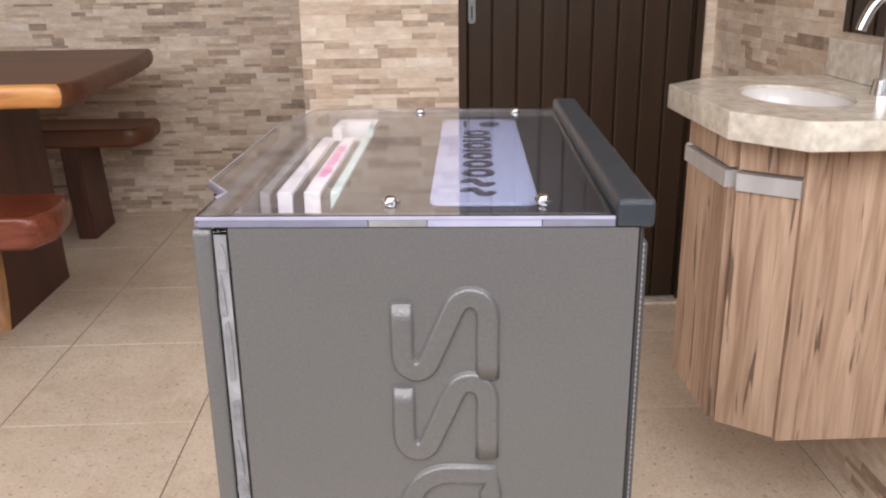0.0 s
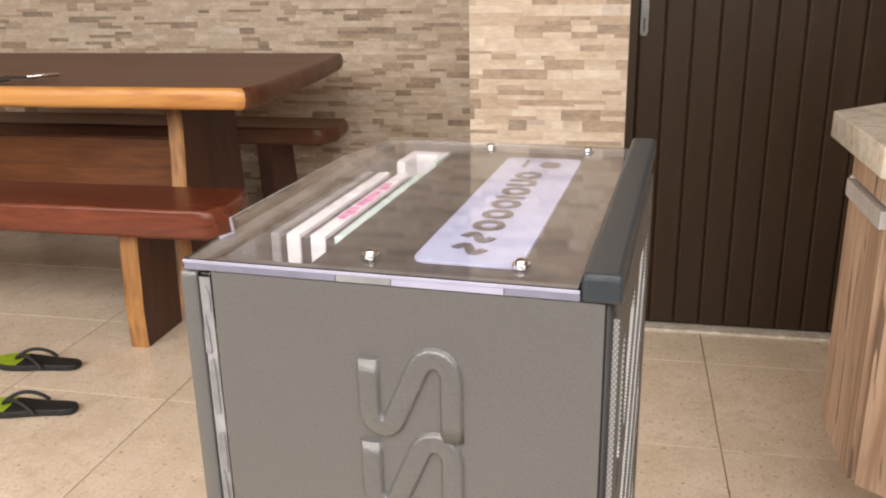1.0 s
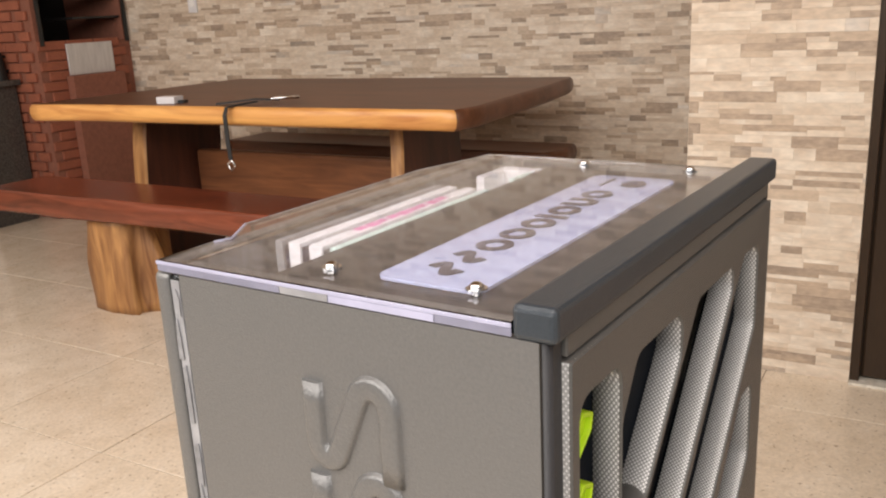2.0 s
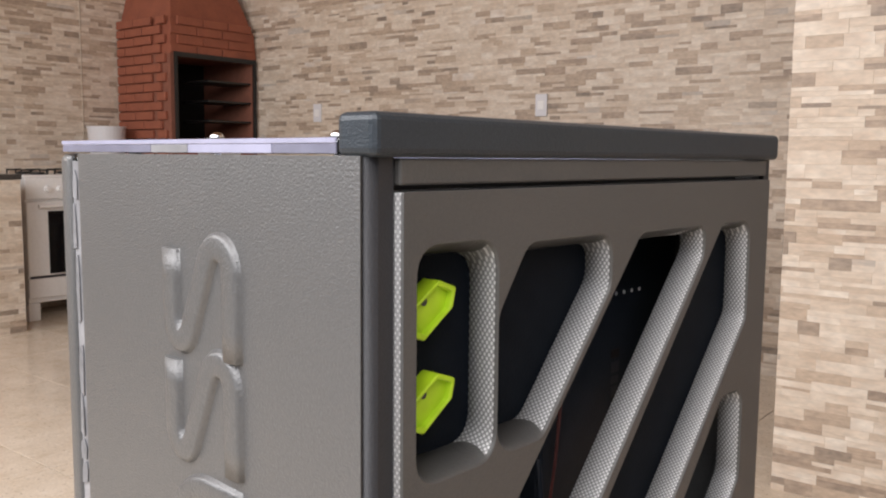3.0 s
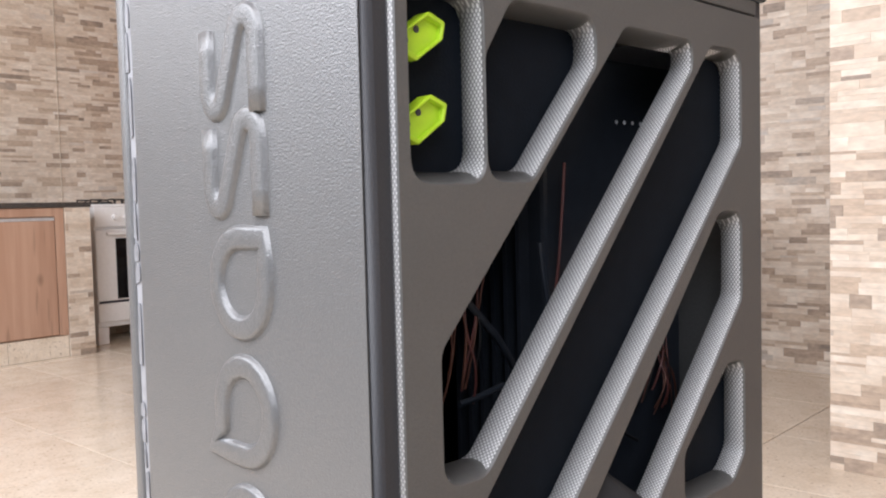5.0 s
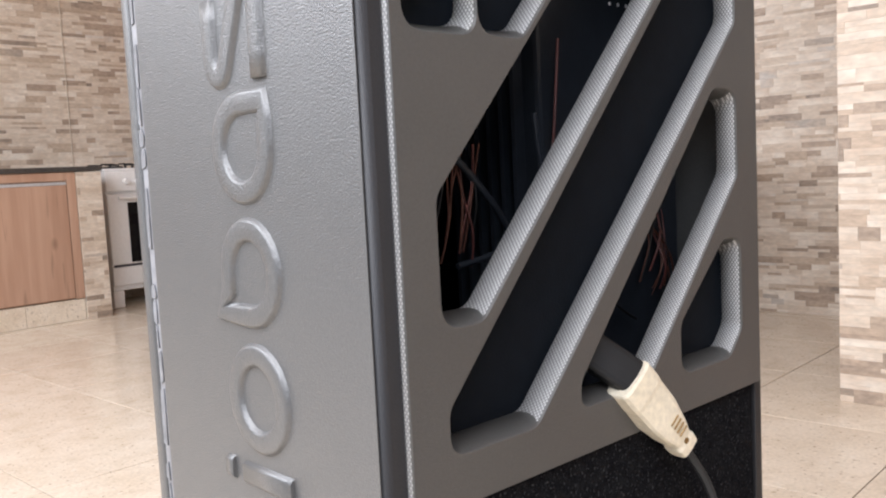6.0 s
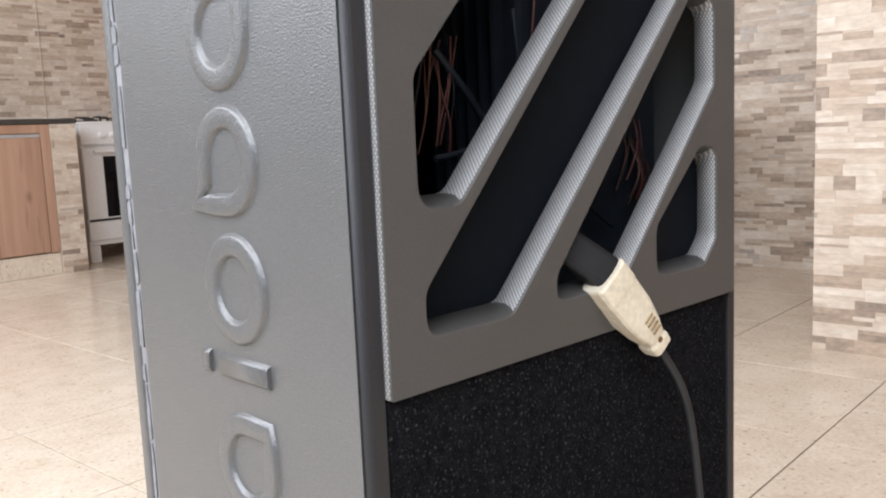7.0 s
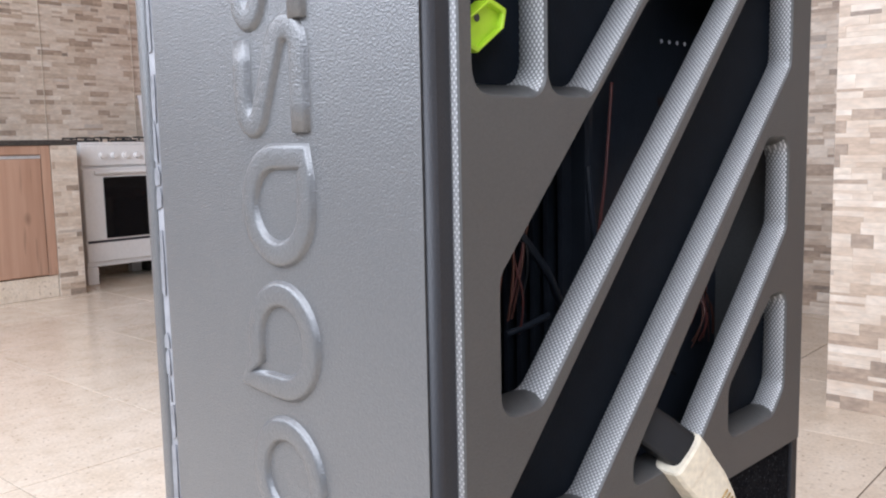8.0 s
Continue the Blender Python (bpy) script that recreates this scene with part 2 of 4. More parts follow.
def wood(name, light, dark, rough, along, ring=26.0, contrast=0.8, knots=0.0, cracks=0.0, stretch=0.12):
    """Timber with long grain; along is the axis of the grain."""
    m = bpy.data.materials.new(name)
    m.use_nodes = True
    n, link = m.node_tree.nodes, m.node_tree.links.new
    b = n["Principled BSDF"]
    b.inputs["Roughness"].default_value = rough
    tc, mp, info = n.new("ShaderNodeTexCoord"), n.new("ShaderNodeMapping"), n.new("ShaderNodeObjectInfo")
    mp.inputs["Scale"].default_value = [stretch if a == along else 1.0 for a in "xyz"]
    off = n.new("ShaderNodeVectorMath")
    k = n.new("ShaderNodeMath")
    k.operation, k.inputs[1].default_value = "MULTIPLY", 11.0
    link(info.outputs["Random"], k.inputs[0])
    link(tc.outputs["Object"], mp.inputs[0]), link(mp.outputs[0], off.inputs[0]), link(k.outputs[0], off.inputs[1])
    a, c, f = n.new("ShaderNodeTexNoise"), n.new("ShaderNodeTexNoise"), n.new("ShaderNodeTexNoise")
    a.inputs["Scale"].default_value, a.inputs["Detail"].default_value, a.inputs["Distortion"].default_value = ring, 6, 1.2
    c.inputs["Scale"].default_value, c.inputs["Detail"].default_value = ring * 0.2, 3
    f.inputs["Scale"].default_value, f.inputs["Detail"].default_value = ring * 7, 2
    for t in (a, c, f):
        link(off.outputs[0], t.inputs["Vector"])
    s1 = n.new("ShaderNodeMath")
    s1.operation = "ADD"
    h1, h2 = n.new("ShaderNodeMath"), n.new("ShaderNodeMath")
    h1.operation = h2.operation = "MULTIPLY"
    h1.inputs[1].default_value, h2.inputs[1].default_value = 0.55, 0.45
    link(a.outputs["Fac"], h1.inputs[0]), link(c.outputs["Fac"], h2.inputs[0])
    link(h1.outputs[0], s1.inputs[0]), link(h2.outputs[0], s1.inputs[1])
    r = n.new("ShaderNodeValToRGB")
    r.color_ramp.elements[0].position, r.color_ramp.elements[1].position = 0.5 - 0.2 / contrast * 0.8, 0.5 + 0.16 / contrast * 0.8
    r.color_ramp.elements[0].color, r.color_ramp.elements[1].color = (*dark, 1), (*light, 1)
    link(s1.outputs[0], r.inputs[0])
    out = r.outputs[0]
    if knots:
        v, kr, km = n.new("ShaderNodeTexVoronoi"), n.new("ShaderNodeMapRange"), n.new("ShaderNodeMix")
        kmap = n.new("ShaderNodeMapping")
        kmap.inputs["Scale"].default_value = [0.55 if q == along else 1.0 for q in "xyz"]
        link(tc.outputs["Object"], kmap.inputs[0]), link(kmap.outputs[0], v.inputs["Vector"])
        v.inputs["Scale"].default_value = knots
        kr.inputs["From Min"].default_value, kr.inputs["From Max"].default_value = 0.02, 0.1
        kr.inputs["To Min"].default_value, kr.inputs["To Max"].default_value = 0.75, 0.0
        km.data_type = "RGBA"
        km.inputs[7].default_value = (*[q * 0.5 for q in dark], 1)
        link(v.outputs["Distance"], kr.inputs[0]), link(kr.outputs[0], km.inputs[0]), link(out, km.inputs[6])
        out = km.outputs[2]
    if cracks:
        ct, cr, cm = n.new("ShaderNodeTexNoise"), n.new("ShaderNodeMapRange"), n.new("ShaderNodeMix")
        ct.inputs["Scale"].default_value, ct.inputs["Detail"].default_value, ct.inputs["Distortion"].default_value = ring * 1.3, 4, 0.8
        cr.inputs["From Min"].default_value, cr.inputs["From Max"].default_value, cr.inputs["To Max"].default_value = 0.61, 0.66, cracks
        cm.data_type = "RGBA"
        cm.inputs[7].default_value = (*[q * 0.4 for q in dark], 1)
        link(off.outputs[0], ct.inputs["Vector"]), link(ct.outputs["Fac"], cr.inputs[0]), link(cr.outputs[0], cm.inputs[0]), link(out, cm.inputs[6])
        out = cm.outputs[2]
    link(out, b.inputs["Base Color"])
    bp = n.new("ShaderNodeBump")
    bp.inputs["Strength"].default_value, bp.inputs["Distance"].default_value = 0.25, 0.001
    link(f.outputs["Fac"], bp.inputs["Height"]), link(bp.outputs[0], b.inputs["Normal"])
    return m


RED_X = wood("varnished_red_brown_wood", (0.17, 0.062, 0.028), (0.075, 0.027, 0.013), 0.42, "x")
# darker copy of the red wood: shade under tops and seats put into colour
RED_Z_SHADED = wood("varnished_red_brown_wood", (0.1, 0.03, 0.016), (0.034, 0.011, 0.007), 0.45, "z")
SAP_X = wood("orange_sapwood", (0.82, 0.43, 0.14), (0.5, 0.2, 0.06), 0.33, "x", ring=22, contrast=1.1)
# sapwood again, darkened in place of the shade at the legs
SAP_Z_SHADED = wood("orange_sapwood", (0.54, 0.28, 0.105), (0.19, 0.075, 0.028), 0.42, "z", ring=24, contrast=1.1)
BENCH_X = wood("varnished_cherry_wood", (0.27, 0.068, 0.034), (0.09, 0.024, 0.013), 0.26, "x")
BROWN_X = wood("brown_plank_wood", (0.27, 0.1, 0.04), (0.08, 0.027, 0.013), 0.4, "x", knots=5.0)
OAK = wood("knotty_oak_laminate", (0.62, 0.45, 0.33), (0.34, 0.215, 0.145), 0.5, "z", ring=52, contrast=1.15, knots=8.0, cracks=0.9, stretch=0.06)
PINE = wood("pink_brown_laminate", (0.52, 0.33, 0.23), (0.38, 0.215, 0.14), 0.5, "z", ring=22, knots=4.0, cracks=0.35, stretch=0.07)


# dark wood for the unseen ceiling, picked to lessen bounced light
LINING = wood("bounce_cutting_ceiling_boards", (0.3, 0.17, 0.08), (0.2, 0.1, 0.045), 0.4, "x", ring=10)


# ---- building blocks ----
def obj(name, bm, material, parent=None, label="", smooth=False):
    me = bpy.data.meshes.new(name)
    bm.to_mesh(me)
    bm.free()
    return place(name, me, material, parent, label, smooth)


def place(name, me, material, parent=None, label="", smooth=False):
    for m in material if isinstance(material, (list, tuple)) else [material]:
        me.materials.append(m)
    if smooth:
        me.shade_smooth()
    ob = new(name, me)
    ob.parent = parent
    if label:
        ob["label"] = label
    return ob


part = obj


def thing(name, m, label, category, group="", kind=""):
    e = new(name)
    e.empty_display_size = 0.1
    e.matrix_world = m
    return tagged(e, label, category, group, kind)


def add_box(bm, x0, x1, y0, y1, z0, z1, bevel=0.0, seg=2, index=0):
    r = bmesh.ops.create_cube(bm, size=1, matrix=Matrix.Translation(((x0 + x1) / 2, (y0 + y1) / 2, (z0 + z1) / 2)) @ Matrix.Diagonal((x1 - x0, y1 - y0, z1 - z0, 1)))
    faces = list({f for v in r["verts"] for f in v.link_faces})
    for f in faces:
        f.material_index = index
    if bevel:
        edges = list({e for v in r["verts"] for e in v.link_edges})
        bmesh.ops.bevel(bm, geom=edges, offset=bevel, segments=seg, profile=0.5, affect="EDGES")
    return bm


def box(x0, x1, y0, y1, z0, z1, bevel=0.0, seg=2):
    return add_box(bmesh.new(), x0, x1, y0, y1, z0, z1, bevel, seg)


def add_rod(bm, a, b, r, r2=None, n=14, caps=True):
    a, b = Vector(a), Vector(b)
    m = Matrix.Translation((a + b) / 2) @ (b - a).to_track_quat("Z", "Y").to_matrix().to_4x4()
    bmesh.ops.create_cone(bm, cap_ends=caps, segments=n, radius1=r, radius2=r if r2 is None else r2, depth=(b - a).length, matrix=m)
    return bm


def rod(a, b, r, r2=None, n=14):
    return add_rod(bmesh.new(), a, b, r, r2, n)


def tube(points, r, res=4, smooth_path=True):
    """A round cable along points, as a mesh."""
    cu = bpy.data.curves.new("tube", "CURVE")
    cu.dimensions, cu.bevel_depth, cu.bevel_resolution, cu.use_fill_caps, cu.resolution_u = "3D", r, res, True, 8
    sp = cu.splines.new("NURBS" if smooth_path else "POLY")
    sp.points.add(len(points) - 1)
    for p, q in zip(sp.points, points):
        p.co = (*q, 1)
    if smooth_path:
        sp.use_endpoint_u, sp.order_u = True, 3
    return curve_mesh(cu)


def curve_mesh(cu):
    ob = new("draft", cu)
    me = bpy.data.meshes.new_from_object(ob.evaluated_get(bpy.context.evaluated_depsgraph_get()))
    bpy.data.objects.remove(ob)
    bpy.data.curves.remove(cu)
    me.materials.clear()
    return me


def rounded(points, r, n=5):
    """A polygon with its corners rounded."""
    out, k = [], len(points)
    for i in range(k):
        p, a, b = Vector(points[i]), Vector(points[i - 1]), Vector(points[(i + 1) % k])
        u, v = (a - p), (b - p)
        half = u.angle(v) / 2
        d = min(r / math.tan(half), u.length * 0.48, v.length * 0.48)
        s, e = p + u.normalized() * d, p + v.normalized() * d
        for j in range(n + 1):
            t = j / n
            out.append(tuple(s * (1 - t) ** 2 + p * 2 * t * (1 - t) + e * t * t))
    return out


def plate(loops, thick, bevel=0.0, res=2, m=None):
    """A flat plate with holes: loops of 2D points, the first the outline. It lies in xy, centred on z = 0."""
    cu = bpy.data.curves.new("plate", "CURVE")
    cu.dimensions, cu.fill_mode = "2D", "BOTH"
    cu.extrude, cu.bevel_depth, cu.bevel_resolution, cu.offset = thick / 2 - bevel, bevel, res, -bevel
    for loop in loops:
        sp = cu.splines.new("POLY")
        sp.points.add(len(loop) - 1)
        sp.use_cyclic_u = True
        for p, q in zip(sp.points, loop):
            p.co = (q[0], q[1], 0, 1)
    me = curve_mesh(cu)
    bm = bmesh.new()
    bm.from_mesh(me)
    bmesh.ops.remove_doubles(bm, verts=bm.verts, dist=0.00002)
    bm.to_mesh(me)
    bm.free()
    if m:
        me.transform(m)
    return me


def ellipse(cx, cy, rx, ry, n=28, a0=0.0):
    return [(cx + rx * math.cos(a0 + 2 * math.pi * i / n), cy + ry * math.sin(a0 + 2 * math.pi * i / n)) for i in range(n)]


def ribbon(points, w):
    """The outline of a band of width w along a 2D path."""
    left, right = [], []
    for i, p in enumerate(points):
        a, b = Vector(points[max(i - 1, 0)]), Vector(points[min(i + 1, len(points) - 1)])
        d = (b - a).normalized()
        nrm = Vector((-d.y, d.x)) * w / 2
        left.append(tuple(Vector(p) + nrm))
        right.append(tuple(Vector(p) - nrm))
    return left + right[::-1]


# ---- the room ----
RIGHT, LEFT, FAR, DOORY, NOOK, OPENY, TOP = 0.835, -5.1, 3.66, 2.29, -0.505, -1.4, 3.2
ground = tagged(obj("ground", box(-220, 220, -220, 220, -0.3, -0.03), SOIL), "pale concrete paving outside the porch", "ground", kind="structure")
floor = tagged(obj("floor", box(LEFT - 0.16, RIGHT + 0.16, OPENY - 0.15, FAR + 0.16, -0.12, -0.0025), JOINT), "floor of beige speckled ceramic tiles with thin brown joints", "floor", kind="structure")
# ceiling is out of view; added, and brown, to hold back bounce
ceiling = tagged(obj("ceiling", box(LEFT - 0.16, RIGHT + 0.16, OPENY - 0.15, FAR + 0.16, TOP, TOP + 0.12), LINING), "unseen porch ceiling, added in dark wood to cut bounced light", "ceiling", kind="structure")
wb = bmesh.new()
add_box(wb, NOOK, 0.0, DOORY + 0.007, DOORY + 0.16, 0, TOP)
add_box(wb, 0.8, RIGHT + 0.15, DOORY + 0.007, DOORY + 0.16, 0, TOP)
add_box(wb, 0.0, 0.8, DOORY + 0.007, DOORY + 0.16, 2.1, TOP)
wall_door = tagged(obj("wall_door", wb, GROUT), "wall clad in cream ledge-stone strips round a dark door", "wall", kind="structure")
wall_return = tagged(obj("wall_return", box(NOOK + 0.007, NOOK + 0.16, DOORY + 0.163, FAR, 0, TOP), GROUT), "short return wall clad in beige ledge-stone strips", "wall", kind="structure")
wall_far = tagged(obj("wall_far", box(LEFT - 0.16, NOOK + 0.16, FAR + 0.007, FAR + 0.16, 0, TOP), GROUT), "long wall clad in beige and brown ledge-stone strips", "wall", kind="structure")
wall_left = tagged(obj("wall_left", box(LEFT - 0.16, LEFT - 0.007, OPENY, FAR, 0, TOP), GROUT), "kitchen wall clad in brown ledge-stone strips", "wall", kind="structure")
# real wall by the basin; its unseen front stretch is added to block +x light
wall_right = tagged(obj("wall_right", box(RIGHT + 0.007, RIGHT + 0.15, 0.0, DOORY, 0, TOP), GROUT), "side wall clad in grey-brown ledge-stone strips", "wall", kind="structure")
# added wall out of view; narrows the opening that daylight enters by
wall_light_stop = tagged(obj("wall_light_stop", box(LEFT - 0.16, -4.3, OPENY - 0.15, OPENY - 0.002, 0, TOP), PLASTER), "unseen white plaster wall added at the kitchen end to limit daylight", "wall", kind="structure")
# added wall out of view; keeps sun off the ground beside the porch
wall_sun_stop = tagged(obj("wall_sun_stop", box(RIGHT + 0.152, 6.0, DOORY + 0.007, DOORY + 0.16, 0, TOP + 0.1), PLASTER), "unseen plaster wall added beside the porch to block the sun", "wall", kind="structure")
# roof-edge beam out of view, added to bound the daylight
lintel = tagged(obj("trim", box(-4.295, RIGHT + 0.16, OPENY - 0.15, OPENY, 3.02, TOP - 0.004, 0.01), PLASTER), "unseen white plaster beam added over the open side of the porch", "beam", kind="structure")

# ---- loudspeaker cabinet ----
B = pose(0, 0, 0, 0, 0, -3.9)
XZ = Matrix(((1, 0, 0, 0), (0, 0, -1, 0), (0, 1, 0, 0), (0, 0, 0, 1)))   # plate lying in xy -> stands in xz, its top to -y
YZ = Matrix(((0, 0, 1, 0), (1, 0, 0, 0), (0, 1, 0, 0), (0, 0, 0, 1)))    # plate lying in xy -> stands in yz, its top to +x
cab = thing("loudspeaker_cabinet", B, "tall grey textured loudspeaker cabinet with clear acrylic top and slotted back", "loudspeaker")
def prism(pts, z0, z1, soft=False):
    bm = bmesh.new()
    lo, hi = [bm.verts.new((*p, z0)) for p in pts], [bm.verts.new((*p, z1)) for p in pts]
    bm.faces.new(hi), bm.faces.new(lo[::-1])
    for k in range(len(pts)):
        q = (k + 1) % len(pts)
        bm.faces.new((lo[k], lo[q], hi[q], hi[k]))
    bmesh.ops.recalc_face_normals(bm, faces=bm.faces)
    for f in bm.faces:
        f.smooth = soft and abs(f.normal.z) < 0.5 and f.calc_area() < 0.006
    return bm


def side(y0, y1, y_round, x0=-0.2865, x1=-0.003, big=0.0125):
    """A side board in plan: its rear corner towards y_round is well rounded."""
    outer = [(x0, y0), (x1, y0), (x1, y1), (x0, y1)]
    k = 1 if y_round == y0 else 2
    loop = []
    for i, p in enumerate(outer):
        a, b = Vector(outer[i - 1]), Vector(outer[(i + 1) % 4])
        p = Vector(p)
        r = big if i == k else 0.0012
        s_, e_ = p + (a - p).normalized() * r, p + (b - p).normalized() * r
        loop += [tuple(s_ * (1 - t) ** 2 + p * 2 * t * (1 - t) + e_ * t * t) for t in [j / 8 for j in range(9)]]
    return loop


near_side = part("side_panel", prism(side(0.0, 0.0172, 0.0, x1=-0.0076, big=0.0006), 0.0, 0.983), GREY, cab, "grey textured panel with raised shapes")
part("side_panel", prism(side(0.4455, 0.461, 0.461, x1=-0.0076, big=0.0006), 0.0, 0.983), GREY, cab)
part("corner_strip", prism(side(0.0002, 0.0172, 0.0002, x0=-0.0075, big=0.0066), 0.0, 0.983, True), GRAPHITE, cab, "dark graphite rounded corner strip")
part("corner_strip", prism(side(0.4455, 0.461, 0.461, x0=-0.0075, big=0.0066), 0.0, 0.983, True), GRAPHITE, cab, "dark graphite rounded corner strip")
part("floor_board", box(-0.284, -0.02, 0.0185, 0.4405, 0.004, 0.022), BLACK, cab)
part("baffle", box(-0.284, -0.266, 0.0185, 0.4405, 0.024, 0.87), BLACK, cab)
part("shelf", box(-0.264, -0.027, 0.0185, 0.4405, 0.508, 0.524), BLACK, cab)
frame_loops = [rounded([(0.0, 0.0), (0.459, 0.0), (0.459, 0.983), (0.0, 0.983)], 0.006), rounded([(0.035, 0.04), (0.424, 0.04), (0.424, 0.945), (0.035, 0.945)], 0.02)]
place("front_frame", plate(frame_loops, 0.0135, 0.002, 1, Matrix.Translation((-0.3055, 0, 0)) @ YZ), GREY, cab)
place("acrylic_layer", plate([rounded([(0.002, 0.0), (0.457, 0.0), (0.457, 0.982), (0.002, 0.982)], 0.003), frame_loops[1]], 0.0105, 0.0008, 1, Matrix.Translation((-0.2929, 0, 0)) @ YZ), ACRYL, cab, "clear acrylic strip between front and side").visible_shadow = False
part("acrylic_edge", box(-0.2972, -0.2887, 0.0014, 0.0026, 0.004, 0.978), FROSTGREY, cab, "frosted grey acrylic edge")
# jagged pale plates stand in for sparkles along the acrylic
random.seed(21)
z = 0.972
while z > 0.02:
    h, x0 = random.uniform(0.012, 0.05), random.uniform(-0.298, -0.2945)
    x1 = random.uniform(-0.2925, -0.2885)
    jag = [(x0 + random.uniform(-0.0008, 0.001), z - h), (x1, z - h + random.uniform(-0.003, 0.003)), (x1 + random.uniform(-0.001, 0.0008), z - h * 0.4), (x1 - random.uniform(0, 0.003), z), (x0 + 0.001, z - 0.002), (x0, z - h * 0.5)]
    place("film_remnant", plate([jag], 0.0008, 0, 0, Matrix.Translation((0, 0.0006, 0)) @ XZ), SPARKLE, cab, "jagged pale bits painted as sparkles on the acrylic edge")
    z -= h + random.choice((0.001, 0.004, 0.015, 0.03))
part("front_grille", box(-0.2985, -0.2885, 0.037, 0.422, 0.042, 0.943), BLACK, cab)

# raised shapes on the side panel, top to bottom
def ridge(points, w=0.0165, h=0.0034, closed=False):
    """A softly rounded raised band on the panel along a path of (x, z)."""
    prof = [(-1.06, -0.05), (-0.97, 0.2), (-0.88, 0.62), (-0.76, 0.9), (-0.6, 1.0), (0.0, 1.0), (0.6, 1.0), (0.76, 0.9), (0.88, 0.62), (0.97, 0.2), (1.06, -0.05)]
    bm, rows = bmesh.new(), []
    n = len(points)
    for i, p in enumerate(points):
        a, b = Vector(points[(i - 1) % n if closed else max(i - 1, 0)]), Vector(points[(i + 1) % n if closed else min(i + 1, n - 1)])
        d = (b - a).normalized()
        q = Vector((-d.y, d.x))
        rows.append([bm.verts.new((p[0] + q.x * u * w / 2, -k * h, p[1] + q.y * u * w / 2)) for u, k in prof])
    for i in range(n if closed else n - 1):
        r0, r1 = rows[i], rows[(i + 1) % n]
        for k in range(len(prof) - 1):
            bm.faces.new((r0[k], r0[k + 1], r1[k + 1], r1[k])).smooth = True
    if not closed:
        bm.faces.new(rows[0]), bm.faces.new(rows[-1][::-1])
    bmesh.ops.recalc_face_normals(bm, faces=bm.faces)
    part("raised_shape", bm, GREY, near_side)


def arc(cx, cz, rx, rz, a0, a1, n=12):
    return [(cx + rx * math.cos(radians(a0 + (a1 - a0) * i / n)), cz + rz * math.sin(radians(a0 + (a1 - a0) * i / n))) for i in range(n + 1)]


for zt in (0.934, 0.869):
    ridge([(-0.1695, zt - 0.005), (-0.1695, zt - 0.02), (-0.1695, zt - 0.042)] + arc(-0.1595, zt - 0.044, 0.01, 0.0135, 180, 335, 10) + arc(-0.1215, zt - 0.0155, 0.0125, 0.0145, 155, 0, 10)
          + [(-0.109, zt - 0.03), (-0.109, zt - 0.047), (-0.109, zt - 0.063)])


def flat_loop(zc, way, rx=0.03, rz=0.03, cx=-0.1365):
    """A closed raised loop, round on one side and flat on the other (way 1: flat on top) with one square corner."""
    flat = zc + way * rz
    tip = (cx + rx, flat) if way > 0 else (cx - rx - 0.012, flat)
    bow = arc(cx, zc, rx, rz, 90 * way, 90 * way + 270, 26) if way > 0 else arc(cx, zc, rx, rz, -90, 180, 26)
    lead = [(tip[0], flat - way * 0.0002)] + ([] if way > 0 else [(cx - rx * 0.5, flat)])
    ridge(lead + bow + ([(cx + rx, zc + rz * 0.5)] if way > 0 else [(cx - rx, zc - rz * 0.45)]), closed=True)


for zc, way in ((0.762, 1), (0.677, -1), (0.462, 1), (0.31, 1)):
    flat_loop(zc, way)
ridge(ellipse(-0.1365, 0.589, 0.0305, 0.031, 36), closed=True)
ridge([(-0.162, 0.532), (-0.13, 0.532), (-0.1, 0.532)])
ridge([(-0.186, 0.5325), (-0.181, 0.5325), (-0.176, 0.5325)])
ridge([(-0.171, 0.365), (-0.14, 0.365)] + arc(-0.128, 0.389, 0.024, 0.024, -90, 90) + [(-0.14, 0.413), (-0.171, 0.413)])

# slotted printed panel on the back
slots = [
    [(0.0270, 0.822), (0.0888, 0.822), (0.0888, 0.941), (0.0270, 0.941)],
    [(0.0896, 0.823), (0.1312, 0.823), (0.2020, 0.903), (0.2020, 0.937), (0.1150, 0.937), (0.0896, 0.9)],
    [(0.0467, 0.6435), (0.0826, 0.6435), (0.3305, 0.912), (0.3305, 0.935), (0.2375, 0.935), (0.0467, 0.725)],
    [(0.0490, 0.5635), (0.1299, 0.5635), (0.4105, 0.855), (0.4105, 0.935), (0.3600, 0.935), (0.0490, 0.593)],
    [(0.1790, 0.565), (0.2620, 0.565), (0.4100, 0.7215), (0.4100, 0.7985), (0.3715, 0.7985), (0.1790, 0.5845)],
    [(0.3118, 0.5628), (0.3915, 0.5628), (0.4135, 0.585), (0.4135, 0.669), (0.3835, 0.669), (0.3118, 0.6055)],
]


def shrink(points, amount):
    """A convex polygon, anticlockwise, with each edge moved inwards by amount(direction of the edge)."""
    out, k = [], len(points)
    for i in range(k):
        a, p, b = Vector(points[i - 1]), Vector(points[i]), Vector(points[(i + 1) % k])
        u, v = (p - a).normalized(), (b - p).normalized()
        n0, n1 = Vector((-u.y, u.x)), Vector((-v.y, v.x))
        c0, c1 = n0.dot(p) + amount(u), n1.dot(p) + amount(v)
        det = n0.x * n1.y - n0.y * n1.x
        out.append(((c0 * n1.y - c1 * n0.y) / det, (n0.x * c1 - n1.x * c0) / det))
    return out


